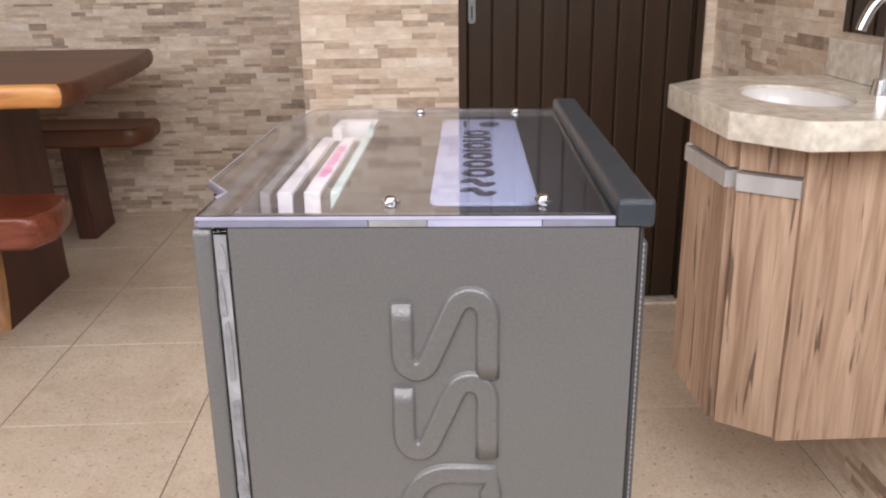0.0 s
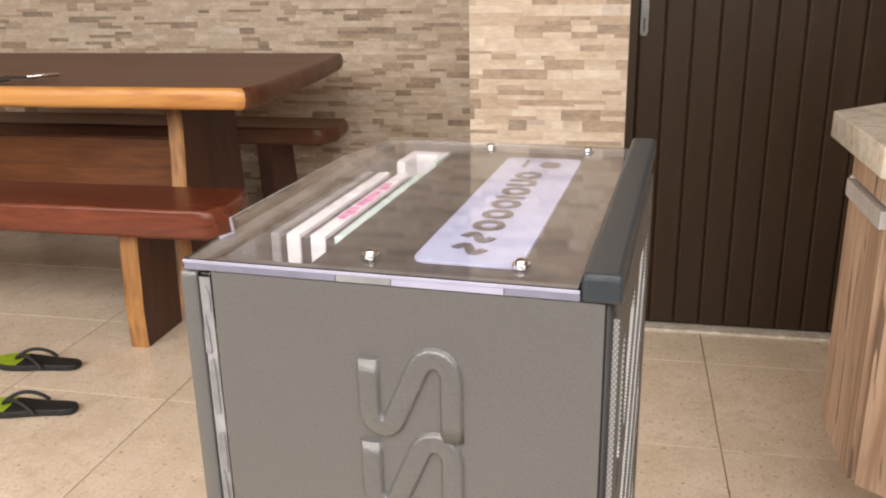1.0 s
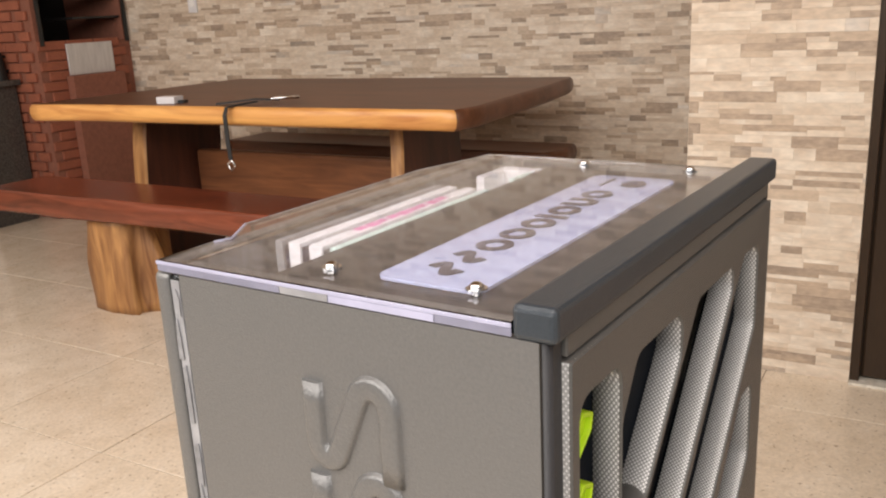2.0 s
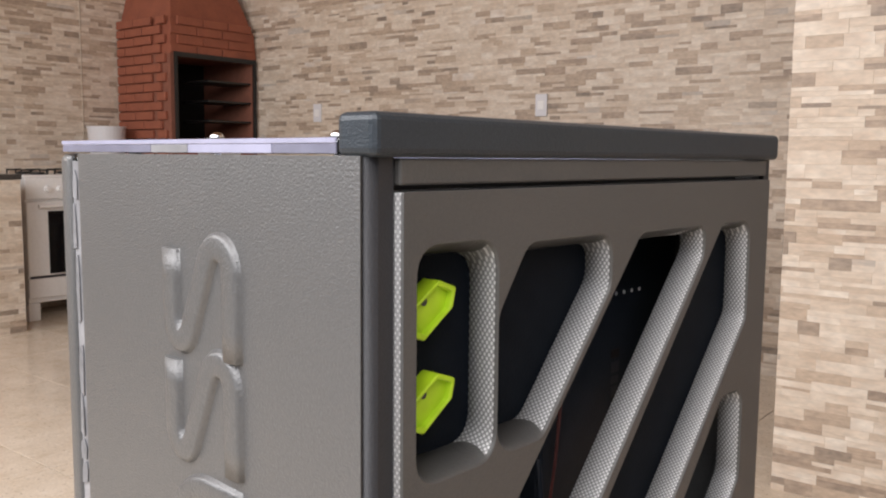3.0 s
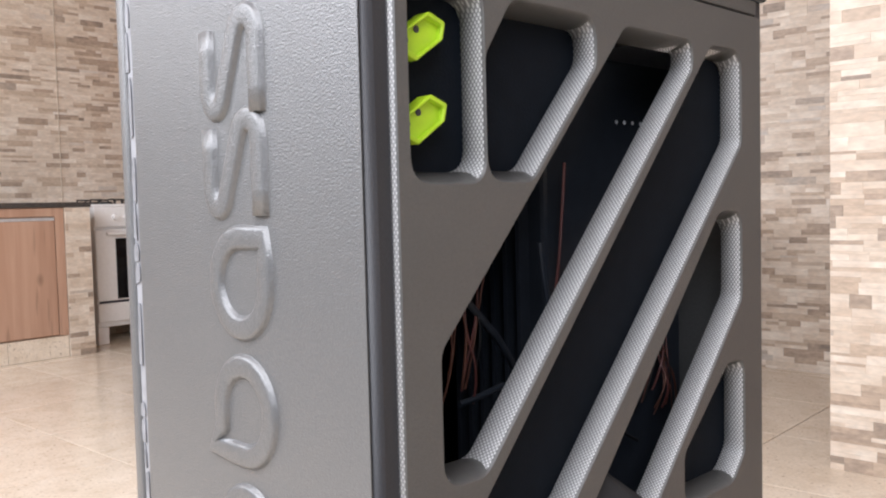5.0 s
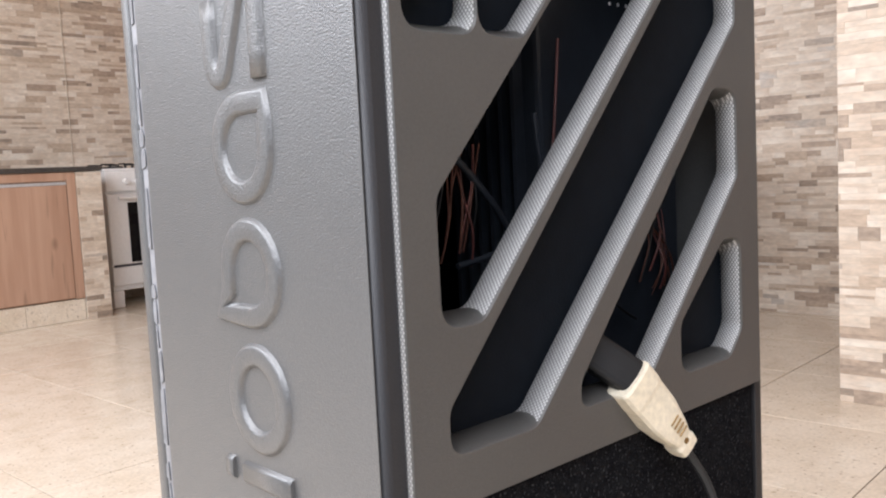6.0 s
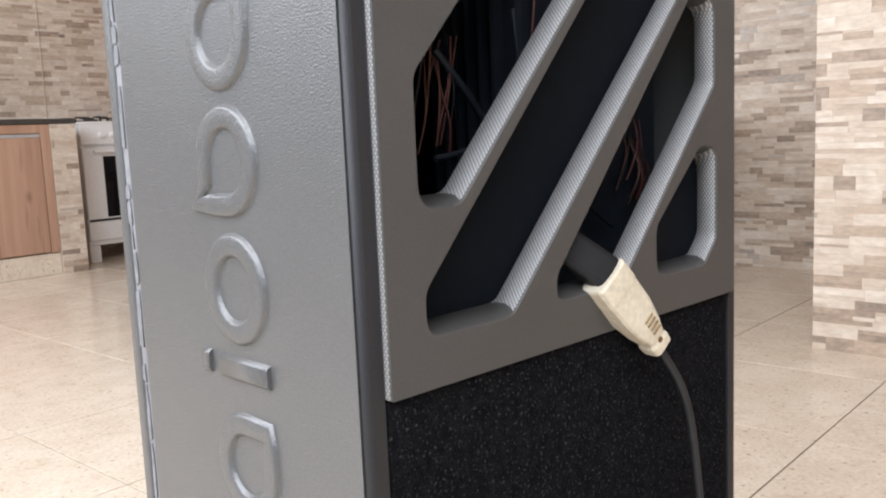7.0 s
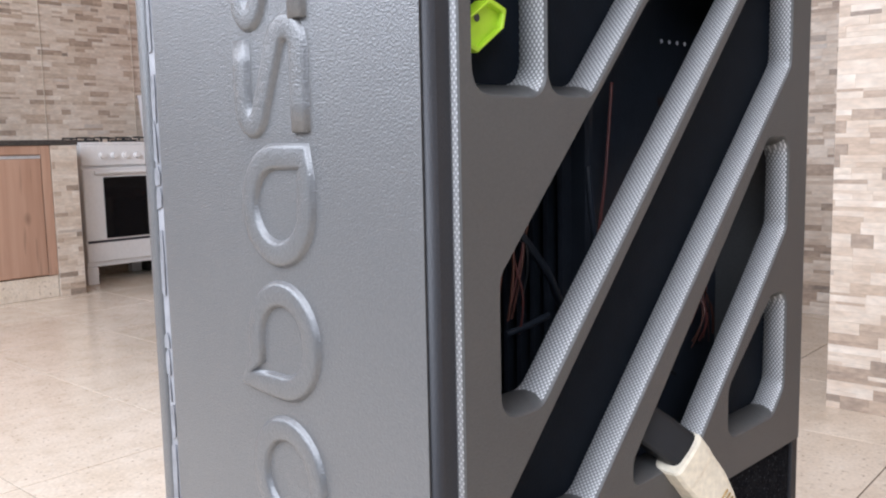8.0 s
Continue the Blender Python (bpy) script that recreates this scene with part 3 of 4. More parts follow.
def slotted_panel(outline, holes, front, back):
    """A printed panel: softened slot mouths at the front, walls straight at the sides, floors and roofs sloping inwards."""
    def loop_of(points, amount, r):
        return rounded(shrink(points, amount), r, 6)
    stations = [(front, lambda d: -0.0004), (front - 0.0005, lambda d: 0.0002), (front - 0.0018, lambda d: 0.0007),
                (back, lambda d: 0.0076 if abs(d.x) > 0.98 else 0.0034 if d.x > 0.3 else 0.0009)]
    rows = [[loop_of(h, amount, 0.0165) for h in holes] for x, amount in stations]
    edge = rounded(outline, 0.0012, 2)
    bm = bmesh.new()
    for x, loops in ((front, rows[0]), (back, rows[-1])):
        me = plate([edge] + loops, 0.0, 0, 0, Matrix.Translation((x, 0, 0)) @ YZ)
        bm.from_mesh(me)
        bpy.data.meshes.remove(me)

    def band(a, b, xa, xb):
        va, vb = [bm.verts.new((xa, *p)) for p in a], [bm.verts.new((xb, *p)) for p in b]
        for k in range(len(a)):
            q = (k + 1) % len(a)
            bm.faces.new((va[k], va[q], vb[q], vb[k])).smooth = True
    for (xa, _), (xb, _), la, lb in zip(stations, stations[1:], rows, rows[1:]):
        for a, b in zip(la, lb):
            band(a, b, xa, xb)
    band(edge, edge, front, back)
    bmesh.ops.remove_doubles(bm, verts=bm.verts, dist=0.00003)
    bmesh.ops.recalc_face_normals(bm, faces=bm.faces)
    return bm


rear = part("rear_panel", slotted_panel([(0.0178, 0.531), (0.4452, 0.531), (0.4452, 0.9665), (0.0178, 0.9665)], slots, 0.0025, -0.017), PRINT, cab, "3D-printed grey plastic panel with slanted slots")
part("rear_strip", box(-0.016, -0.0005, 0.0185, 0.4445, 0.9695, 0.9822, 0.0012), PRINT_PLAIN, cab)
part("carpet_panel", box(-0.022, -0.003, 0.0185, 0.4405, 0.0, 0.5295, 0.002), CARPET, cab, "black felt carpet")
part("backing_plate", box(-0.0222, -0.0177, 0.0187, 0.0915, 0.812, 0.945), BLACK, cab)
for band in ([(0.0925, 0.808), (0.14, 0.808), (0.216, 0.892), (0.216, 0.945), (0.0925, 0.945)],
             [(0.021, 0.552), (0.136, 0.552), (0.4385, 0.866), (0.4385, 0.945), (0.372, 0.945), (0.021, 0.578)],
             [(0.303, 0.552), (0.4385, 0.552), (0.4385, 0.678), (0.396, 0.678), (0.303, 0.597)]):
    place("backing_plate", plate([band], 0.004, 0, 0, Matrix.Translation((-0.0198, 0, 0)) @ YZ), BLACK, cab)

# lime sockets behind the first slot
for zc in (0.907, 0.8595):
    hexa = [(y_ + 0.0035, z_ * 0.95 + zc) for y_, z_ in ((0.0265, -0.011), (0.0375, -0.0155), (0.0585, -0.0005), (0.061, 0.0105), (0.048, 0.0155), (0.0265, 0.0005))]
    inner = [((y - 0.0472) * 0.84 + 0.0472, (z - zc) * 0.8 + zc) for y, z in hexa]
    sock = place("socket", plate([rounded(hexa, 0.002), rounded(inner, 0.002)], 0.012, 0.0008, 1, Matrix.Translation((-0.0117, 0, 0)) @ YZ), LIME, cab, "lime green plastic mains socket")
    place("socket_face", plate([inner], 0.004, 0, 0, Matrix.Translation((-0.0117, 0, 0)) @ YZ), LIME, sock)
    for dy, dz in ((-0.003, 0.0042), (-0.0115, -0.0028)):
        part("contact_hole", rod((-0.0096, 0.0472 + dy, zc + dz), (-0.0093, 0.0472 + dy, zc + dz), 0.0022), INK, sock)

# acrylic lid, bar and what lies under the lid
part("top_bar", box(-0.0235, 0.003, -0.001, 0.461, 0.9825, 1.003, 0.004, 3), SLATE, cab, "slate-blue painted wooden bar")
lid = [(-0.309, 0.001), (-0.0245, 0.001), (-0.0245, 0.459), (-0.306, 0.459), (-0.308, 0.44), (-0.328, 0.35), (-0.328, 0.105), (-0.304, 0.068), (-0.309, 0.055)]
place("acrylic_lid", plate([lid], 0.0078, 0.0009, 1, Matrix.Translation((0, 0, 0.9877))), ACRYL, cab, "clear acrylic lid with frosted edges painted bright as if lit").visible_shadow = False
# thin strips carry the painted glow of the lid edge
part("lid_edge", box(-0.308, -0.0238, -0.0006, 0.0006, 0.9888, 0.9914, 0.0003, 1), EDGE_LIT, cab, "frosted lid edge, its glow painted as bright colour")
for x0, x1, m_ in ((-0.307, -0.1905, VIOLET), (-0.19, -0.1505, FROSTGREY), (-0.15, -0.073, EDGE_LIT), (-0.0725, -0.0238, VIOLET)):
    part("lid_edge", box(x0, x1, -0.0003, 0.0006, 0.984, 0.9886, 0.0002, 1), m_, cab, "frosted lid edge, its glow painted in violet-grey pieces")
notch = [(-0.3285, 0.1055), (-0.3045, 0.068), (-0.3093, 0.0545)]
place("lid_edge", plate([ribbon(notch, 0.0016)], 0.0076, 0, 0, Matrix.Translation((0, 0, 0.9877))), EDGE_LIT, cab, "frosted lid edge, its glow painted as bluish colour")
for a, b in zip(lid[3:7], lid[4:7]):
    part("lid_edge", rod((*a, 0.9903), (*b, 0.9903), 0.0013, n=8), FROSTGREY, cab, "frosted grey lid edge")
part("visor", box(-0.3285, -0.3245, 0.11, 0.345, 0.955, 0.983, 0.001), ACRYL, cab, "clear acrylic front visor").visible_shadow = False
inner_panel = part("inner_panel", box(-0.222, -0.0245, 0.0195, 0.4395, 0.962, 0.979, 0.001), DARKPANEL, cab, "graphite panel under the lid")
plaque = place("plaque", plate([rounded([(-0.151, 0.046), (-0.071, 0.046), (-0.071, 0.4), (-0.151, 0.4)], 0.012)], 0.0026, 0.0004, 1, Matrix.Translation((0, 0, 0.9808))), PLAQUE, cab, "white plaque coloured lavender as if lit, with dark plain marks")
def mark(loops):
    place("printed_mark", plate(loops, 0.0006, 0, 0, Matrix.Translation((0, 0, 0.9826))), INK, plaque)
y = 0.066
for kind_ in "wworoirur":
    if kind_ == "w":
        mark([ribbon([(-0.126 + 0.022 * i / 14, y + 0.011 + 0.0095 * math.sin(2 * math.pi * i / 14)) for i in range(15)], 0.0075)])
        y += 0.029
    elif kind_ in "ro":
        mark([ellipse(-0.114, y + 0.0145, 0.0135, 0.0145, 20), ellipse(-0.114, y + 0.0145, 0.0065, 0.0075, 20)])
        y += 0.0335
    elif kind_ == "i":
        mark([rounded([(-0.128, y), (-0.101, y), (-0.101, y + 0.0075), (-0.128, y + 0.0075)], 0.001)])
        y += 0.0125
    else:
        mark([ribbon([(-0.128, y + 0.004), (-0.11, y + 0.004), (-0.1045, y + 0.008), (-0.1035, y + 0.0135), (-0.1045, y + 0.019), (-0.11, y + 0.023), (-0.128, y + 0.023)], 0.0075)])
        y += 0.031
mark([ellipse(-0.1, 0.366, 0.011, 0.014, 20)])
mark([[(-0.128, 0.352), (-0.1245, 0.352), (-0.1245, 0.386), (-0.128, 0.386)]])
for sx, sy in ((-0.178, 0.037), (-0.069, 0.040), (-0.178, 0.43), (-0.069, 0.43)):
    bm = bmesh.new()
    bmesh.ops.create_uvsphere(bm, u_segments=16, v_segments=8, radius=0.0046, matrix=Matrix.Translation((sx, sy, 0.9932)) @ Matrix.Diagonal((1, 1, 0.75, 1)))
    scr = part("screw", bm, CHROME, cab, "domed chrome screw", smooth=True)
    part("washer", rod((sx, sy, 0.9917), (sx, sy, 0.9929), 0.0066, n=20), CHROME, scr)
    part("shank", rod((sx, sy, 0.9792), (sx, sy, 0.9914), 0.0025, n=10), CHROME, scr)

# white processors with dark gaps, standing on a ledge inside the top
part("inner_ledge", box(-0.2845, -0.2225, 0.0185, 0.4405, 0.876, 0.884), BLACK, cab)
proc = thing("signal_processor", B @ Matrix.Translation((-0.2525, 0.2, 0.8842)), "white striped audio signal processors with shaded gaps under the acrylic lid", "audio equipment")
part("grey_casing", box(-0.0345, -0.0265, -0.105, 0.12, 0.0, 0.094, 0.001), FROSTGREY, proc, "translucent grey casing")
for x0, x1 in ((-0.0205, -0.0085), (0.0005, 0.0135)):
    part("white_casing", box(x0, x1, -0.105, 0.12, 0.0, 0.094, 0.001), WHITE, proc)
part("mint_casing", box(0.0215, 0.0297, -0.105, 0.12, 0.0, 0.094, 0.001), MINT, proc, "pale mint translucent casing")
# dark fillers stand for the shadow between casings
for x0, x1 in ((-0.0263, -0.0207), (-0.0083, 0.0003), (0.0137, 0.0213)):
    part("gap_shade", box(x0, x1, -0.103, 0.118, 0.002, 0.0905), INK, proc)
for k in range(9):
    part("printed_mark", box(0.0035, 0.0105 + 0.002 * (k % 3 == 1), -0.055 + 0.0145 * k, -0.0435 + 0.0145 * k - 0.003 * (k % 4 == 2), 0.0941, 0.0945), MAGENTA, proc, "magenta printed mark")
br = thing("corner_bracket", B @ Matrix.Translation((-0.254, 0.4, 0.8842)), "white angled bracket beside the processors under the lid", "bracket")
part("arm", box(-0.017, 0.028, 0.012, 0.03, 0.0, 0.094, 0.001), WHITE, br)
part("arm", box(-0.017, -0.007, -0.03, 0.0115, 0.0, 0.094, 0.001), WHITE, br)
part("arm", box(0.0215, 0.028, -0.03, 0.0115, 0.0, 0.094, 0.001), MINT, br)

# amplifier and wires seen through the slots
amp = thing("amplifier", B @ Matrix.Translation((-0.12, 0.33, 0.5245)), "black car amplifier with small indicator lights inside the cabinet", "amplifier")
part("body", box(-0.05, 0.05, -0.1, 0.1, 0.0, 0.405, 0.004), AMPBLACK, amp)
for k in range(6):
    part("fin", box(-0.04 + k * 0.014, -0.036 + k * 0.014, -0.112, -0.1005, 0.01, 0.39), AMPBLACK, amp)
for k in range(4):
    part("indicator", rod((0.0505, -0.002 + 0.0122 * k, 0.352), (0.0512, -0.002 + 0.0122 * k, 0.352), 0.0017, n=8), WHITE, amp)
for z0, z1, m_ in ((0.3, 0.307, REDWIRE), (0.288, 0.2965, FROSTGREY), (0.279, 0.285, AMPBLACK), (0.268, 0.2765, FROSTGREY), (0.257, 0.2655, FROSTGREY)):
    part("printed_mark", box(0.0502, 0.0506, -0.006, 0.006, z0, z1), DIMRED if m_ is REDWIRE else DIMGREY, amp, "dim printed mark")


def wire(points, r, m_):
    place("wire", tube(points, r, 2), m_, cab, "thin loose wire")


random.seed(5)
# bundles of copper-coloured leads
for y0, z0, n_, tall in ((0.37, 0.655, 11, 0.05), (0.122, 0.715, 9, 0.07)):
    for k in range(n_):
        yy, zz = y0 + random.uniform(-0.018, 0.018), z0 + random.uniform(-0.012, 0.012)
        lean = random.uniform(-0.012, 0.012)
        wire([(-0.064 + random.uniform(-0.004, 0.006), yy - lean, zz + tall * 0.6), (-0.056, yy + random.uniform(-0.006, 0.006), zz + tall * 0.25),
              (-0.052 + random.uniform(-0.004, 0.004), yy + lean, zz - tall * 0.15), (-0.058, yy + lean * 1.5, zz - tall * 0.5)], random.choice((0.0006, 0.0008, 0.0011)), random.choice((COPPER, COPPER, REDWIRE, BLACKPLASTIC)))
wire([(-0.06, 0.244, 0.84), (-0.058, 0.236, 0.79), (-0.058, 0.231, 0.755), (-0.062, 0.224, 0.7)], 0.0013, REDWIRE)
wire([(-0.056, 0.122, 0.748), (-0.056, 0.145, 0.727), (-0.058, 0.17, 0.702), (-0.066, 0.19, 0.68)], 0.0028, AMPBLACK)
wire([(-0.058, 0.12, 0.672), (-0.056, 0.14, 0.674), (-0.058, 0.165, 0.678)], 0.0024, AMPBLACK)
wire([(-0.06, 0.3, 0.625), (-0.056, 0.315, 0.61), (-0.06, 0.34, 0.6)], 0.0014, BLACKPLASTIC)
wire([(-0.05, 0.2, 0.78), (-0.05, 0.205, 0.74), (-0.052, 0.216, 0.715)], 0.0022, AMPBLACK)

# mains plug hanging out of a slot
plug = thing("power_plug", B @ Matrix.Translation((0.0, 0.0, 0.0)), "worn ivory power plug with black cable hanging from a slot", "plug")
def along(p0, p1, widths, thick, out):
    """A body that follows p0 to p1 with half widths along it; out is its thin direction."""
    p0, p1, out = Vector(p0), Vector(p1), Vector(out).normalized()
    ax = (p1 - p0)
    side = ax.cross(out).normalized()
    bm, rings = bmesh.new(), []
    for t, w, h in widths:
        c = p0 + ax * t
        ring = []
        for k in range(16):
            a = 2 * math.pi * k / 16
            ca, sa = math.cos(a), math.sin(a)
            q = 0.45
            ring.append(bm.verts.new(c + side * w * math.copysign(abs(ca) ** q, ca) + out * thick * h * math.copysign(abs(sa) ** q, sa)))
        rings.append(ring)
    for r0, r1 in zip(rings, rings[1:]):
        for k in range(16):
            bm.faces.new((r0[k], r0[(k + 1) % 16], r1[(k + 1) % 16], r1[k]))
    bm.faces.new(rings[0][::-1])
    bm.faces.new(rings[-1])
    bmesh.ops.recalc_face_normals(bm, faces=bm.faces)
    return bm
P0, P1 = (0.006, 0.229, 0.5785), (0.018, 0.287, 0.512)
part("body", along(P0, P1, [(0, 0.0175, 0.9), (0.02, 0.0185, 1), (0.2, 0.0185, 1), (0.24, 0.0178, 0.96), (0.5, 0.0172, 0.95), (0.72, 0.0135, 0.85), (0.86, 0.0095, 0.75), (0.9, 0.011, 0.8), (0.98, 0.0105, 0.75), (1, 0.009, 0.6)], 0.0125, (1, -0.15, 0)), BEIGE, plug, "worn ivory plastic shell", smooth=False)
part("connector", along((-0.06, 0.171, 0.646), (0.005, 0.231, 0.58), [(0, 0.013, 0.9), (0.5, 0.0145, 1), (1, 0.0145, 1)], 0.01, (1, -0.15, 0)), BLACKPLASTIC, plug, "black connector end")
ax = Vector(P1) - Vector(P0)
nx = Vector((1, -0.15, 0)).normalized()
nx = (nx - ax.normalized() * nx.dot(ax.normalized())).normalized()
sd = ax.cross(nx).normalized()
for k in range(4):
    c = Vector(P0) + ax * (0.6 + 0.05 * k) + nx * 0.0112 - sd * 0.002
    part("grip_slit", rod(c - sd * 0.0052 + nx * 0.0006, c + sd * 0.0052 + nx * 0.0006, 0.0007, n=8), BRASS, plug, "thin dark grip slit")
c = Vector(P0) + ax * 0.87 + nx * 0.0088
part("screw", rod(c, c + nx * 0.001, 0.0026, n=14), BRASS, plug, "small brass screw")
e = Vector(P1)
place("cable", tube([tuple(e - ax * 0.1), tuple(e + ax * 0.08), (0.03, 0.31, 0.47), (0.032, 0.322, 0.41), (0.035, 0.334, 0.3), (0.04, 0.34, 0.15), (0.06, 0.345, 0.02), (0.1, 0.36, 0.006), (0.2, 0.42, 0.006), (0.32, 0.62, 0.006)], 0.0034, 4), RUBBER, plug, "black round cable")

# ---- door ----
door = tagged(obj("door_1", box(0.004, 0.796, DOORY + 0.032, DOORY + 0.06, 0.012, 2.094), DOORPAINT), "dark brown ribbed metal door, closed", "door", kind="structure")
for k in range(9):
    x0 = 0.03 + k * 0.0822
    pb = bmesh.new()
    add_box(pb, x0, x0 + 0.0785, DOORY + 0.02, DOORY + 0.0315, 0.016, 2.09, 0.006, 2)
    part("plank", pb, DOORPAINT, door)
for x0, x1, z0, z1 in ((0.0, 0.026, 0, 2.1), (0.774, 0.8, 0, 2.1), (0.0265, 0.7735, 2.075, 2.1)):
    part("door_frame", box(x0 + 0.0005, x1 - 0.0005, DOORY + 0.004, DOORY + 0.07, z0 + 0.001, z1 - 0.001, 0.002), DOORPAINT, door)
hd = place("door_handle", plate([rounded([(0.031, 0.975), (0.056, 0.975), (0.056, 1.19), (0.031, 1.19)], 0.0124)], 0.006, 0.0015, 2, Matrix.Translation((0, DOORY + 0.0165, 0)) @ XZ), CHROME, door, "chrome lock plate with pull")
place("pull", tube([(0.0435, DOORY + 0.014, 1.16), (0.0435, DOORY - 0.02, 1.155), (0.0435, DOORY - 0.022, 1.1), (0.0435, DOORY + 0.014, 1.09)], 0.005, 4), CHROME, hd)
part("key_hole", box(0.0405, 0.0465, DOORY + 0.0125, DOORY + 0.0134, 0.99, 1.03), INK, hd)
sill = tagged(obj("trim", box(0.0, 0.8, DOORY - 0.02, DOORY + 0.1, -0.001, 0.008, 0.002), MARBLE), "pale stone threshold under the door", "threshold", kind="structure")

# ---- wash basin unit ----
van = thing("vanity_cabinet", pose(0, 0, 0), "wall-hung knotty oak vanity cabinet with angled front corners", "cabinet")
R2 = RIGHT - 0.004
body_pts = [(R2, 0.942), (0.556, 0.942), (0.459, 1.02), (0.459, 1.275), (0.556, 1.37), (R2, 1.37)]
part("body", prism(body_pts, 0.262, 0.845), OAK, van)
def front(p, q, z0, z1, name, out=0.016, gap=0.004):
    p, q = Vector(p), Vector(q)
    d = (q - p).normalized()
    nrm = Vector((d.y, -d.x))
    if nrm.x > 0:
        nrm = -nrm
    a, b = p + d * gap, q - d * gap
    a, b = a + nrm * 0.001, b + nrm * 0.001
    return part(name, prism([tuple(a), tuple(b), tuple(b + nrm * out), tuple(a + nrm * out)], z0, z1), OAK, van), a, b, nrm
for p, q in (((0.556, 0.942), (0.459, 1.02)), ((0.459, 1.02), (0.459, 1.275)), ((0.459, 1.275), (0.556, 1.37))):
    front(p, q, 0.785, 0.842, "top_rail")
    dr, a, b, nrm = front(p, q, 0.254, 0.745, "door")
    part("handle", prism([tuple(a), tuple(b), tuple(b + nrm * 0.024), tuple(a + nrm * 0.024)], 0.7455, 0.778), ALU, dr, "satin aluminium profile handle")
part("side_board", box(0.545, R2, 0.924, 0.941, 0.25, 0.842, 0.002), OAK, van)
top_pts = [(R2, 0.842), (0.507, 0.842), (0.409, 0.965), (0.409, 1.34), (0.535, 1.46), (R2, 1.46)]
basin_c = (0.607, 1.15)
ctop = tagged(place("countertop", plate([rounded(top_pts, 0.004, 2), ellipse(*basin_c, 0.098, 0.155, 40)], 0.052, 0.003, 2, Matrix.Translation((0, 0, 0.874))), MARBLE), "cream veined marble countertop with angled corners on the vanity", "countertop")
part("backsplash", box(R2 - 0.02, R2, 0.845, 1.455, 0.9005, 0.985, 0.002), MARBLE, ctop)
bs = bmesh.new()
rings = []
for k in range(9):
    a = math.pi / 2 * k / 8
    rr, zz = math.cos(a) * 0.98 + 0.02, 0.893 - 0.13 * math.sin(a)
    rings.append([bs.verts.new((basin_c[0] + 0.0965 * rr * math.cos(2 * math.pi * j / 40), basin_c[1] + 0.1535 * rr * math.sin(2 * math.pi * j / 40), zz)) for j in range(40)])
for r0, r1 in zip(rings, rings[1:]):
    for j in range(40):
        bs.faces.new((r0[j], r0[(j + 1) % 40], r1[(j + 1) % 40], r1[j]))
bs.faces.new(rings[-1])
bmesh.ops.recalc_face_normals(bs, faces=bs.faces)
bmesh.ops.solidify(bs, geom=bs.faces[:], thickness=0.003)
tagged(obj("wash_basin", bs, PORCELAIN, smooth=True), "white oval porcelain basin set into the countertop", "basin")
fau = thing("faucet", pose(0.775, 1.13, 0.9), "chrome basin faucet with a curved spout", "faucet")
part("base", rod((0, 0, 0.0), (0, 0, 0.03), 0.024, 0.02, 20), CHROME, fau)
place("spout", tube([(0, 0, 0.02), (0, 0, 0.15), (-0.005, 0, 0.185), (-0.025, 0.0, 0.19), (-0.05, 0, 0.165), (-0.062, 0, 0.125)], 0.0105, 5), CHROME, fau)
mir = thing("wall_mirror", pose(RIGHT - 0.002, 1.0, 1.0), "frameless mirror on the stone wall above the basin", "mirror")
part("glass", box(-0.008, -0.002, -0.25, 0.425, 0.0, 0.8, 0.001), MIRROR, mir)

# ---- table and benches ----
def slab(name, pts, z0, z1, materials, parent, seed, wob=0.012, label="", edge_test=None):
    """A thick board with a natural, wavy edge and eased corners."""
    random.seed(seed)
    loop = []
    k = len(pts)
    for i in range(k):
        a, b = Vector(pts[i]), Vector(pts[(i + 1) % k])
        steps = max(2, int((b - a).length / 0.06))
        d = (b - a).normalized()
        nrm = Vector((d.y, -d.x))
        for j in range(steps):
            t = j / steps
            p = a.lerp(b, t)
            p = p + nrm * wob * (noise.noise(Vector((p.x * 2.2 + seed, p.y * 2.2, seed))) * 1.6 + 0.4 * noise.noise(Vector((p.x * 9, p.y * 9, seed))))
            loop.append(p)
    n = len(loop)
    c = sum(loop, Vector((0, 0))) / n
    bm = bmesh.new()
    e = min(0.012, (z1 - z0) * 0.25)
    rings = []
    for z, inset in ((z0, e * 1.4), (z0 + e, 0.002), ((z0 + z1) / 2, -0.004), (z1 - e, 0.0), (z1, e)):
        rings.append([bm.verts.new((*(p + (c - p).normalized() * inset), z)) for p in loop])
    for r0, r1 in zip(rings, rings[1:]):
        for j in range(n):
            f = bm.faces.new((r0[j], r0[(j + 1) % n], r1[(j + 1) % n], r1[j]))
            f.material_index = 1 if len(materials) > 1 else 0
            f.smooth = True
    bm.faces.new(rings[-1])
    bm.faces.new(rings[0][::-1])
    bmesh.ops.recalc_face_normals(bm, faces=bm.faces)
    if edge_test:
        for f in bm.faces:
            if f.material_index == 1 and not edge_test(f.calc_center_median(), f.normal):
                f.material_index = 0
    return part(name, bm, materials, parent, label)


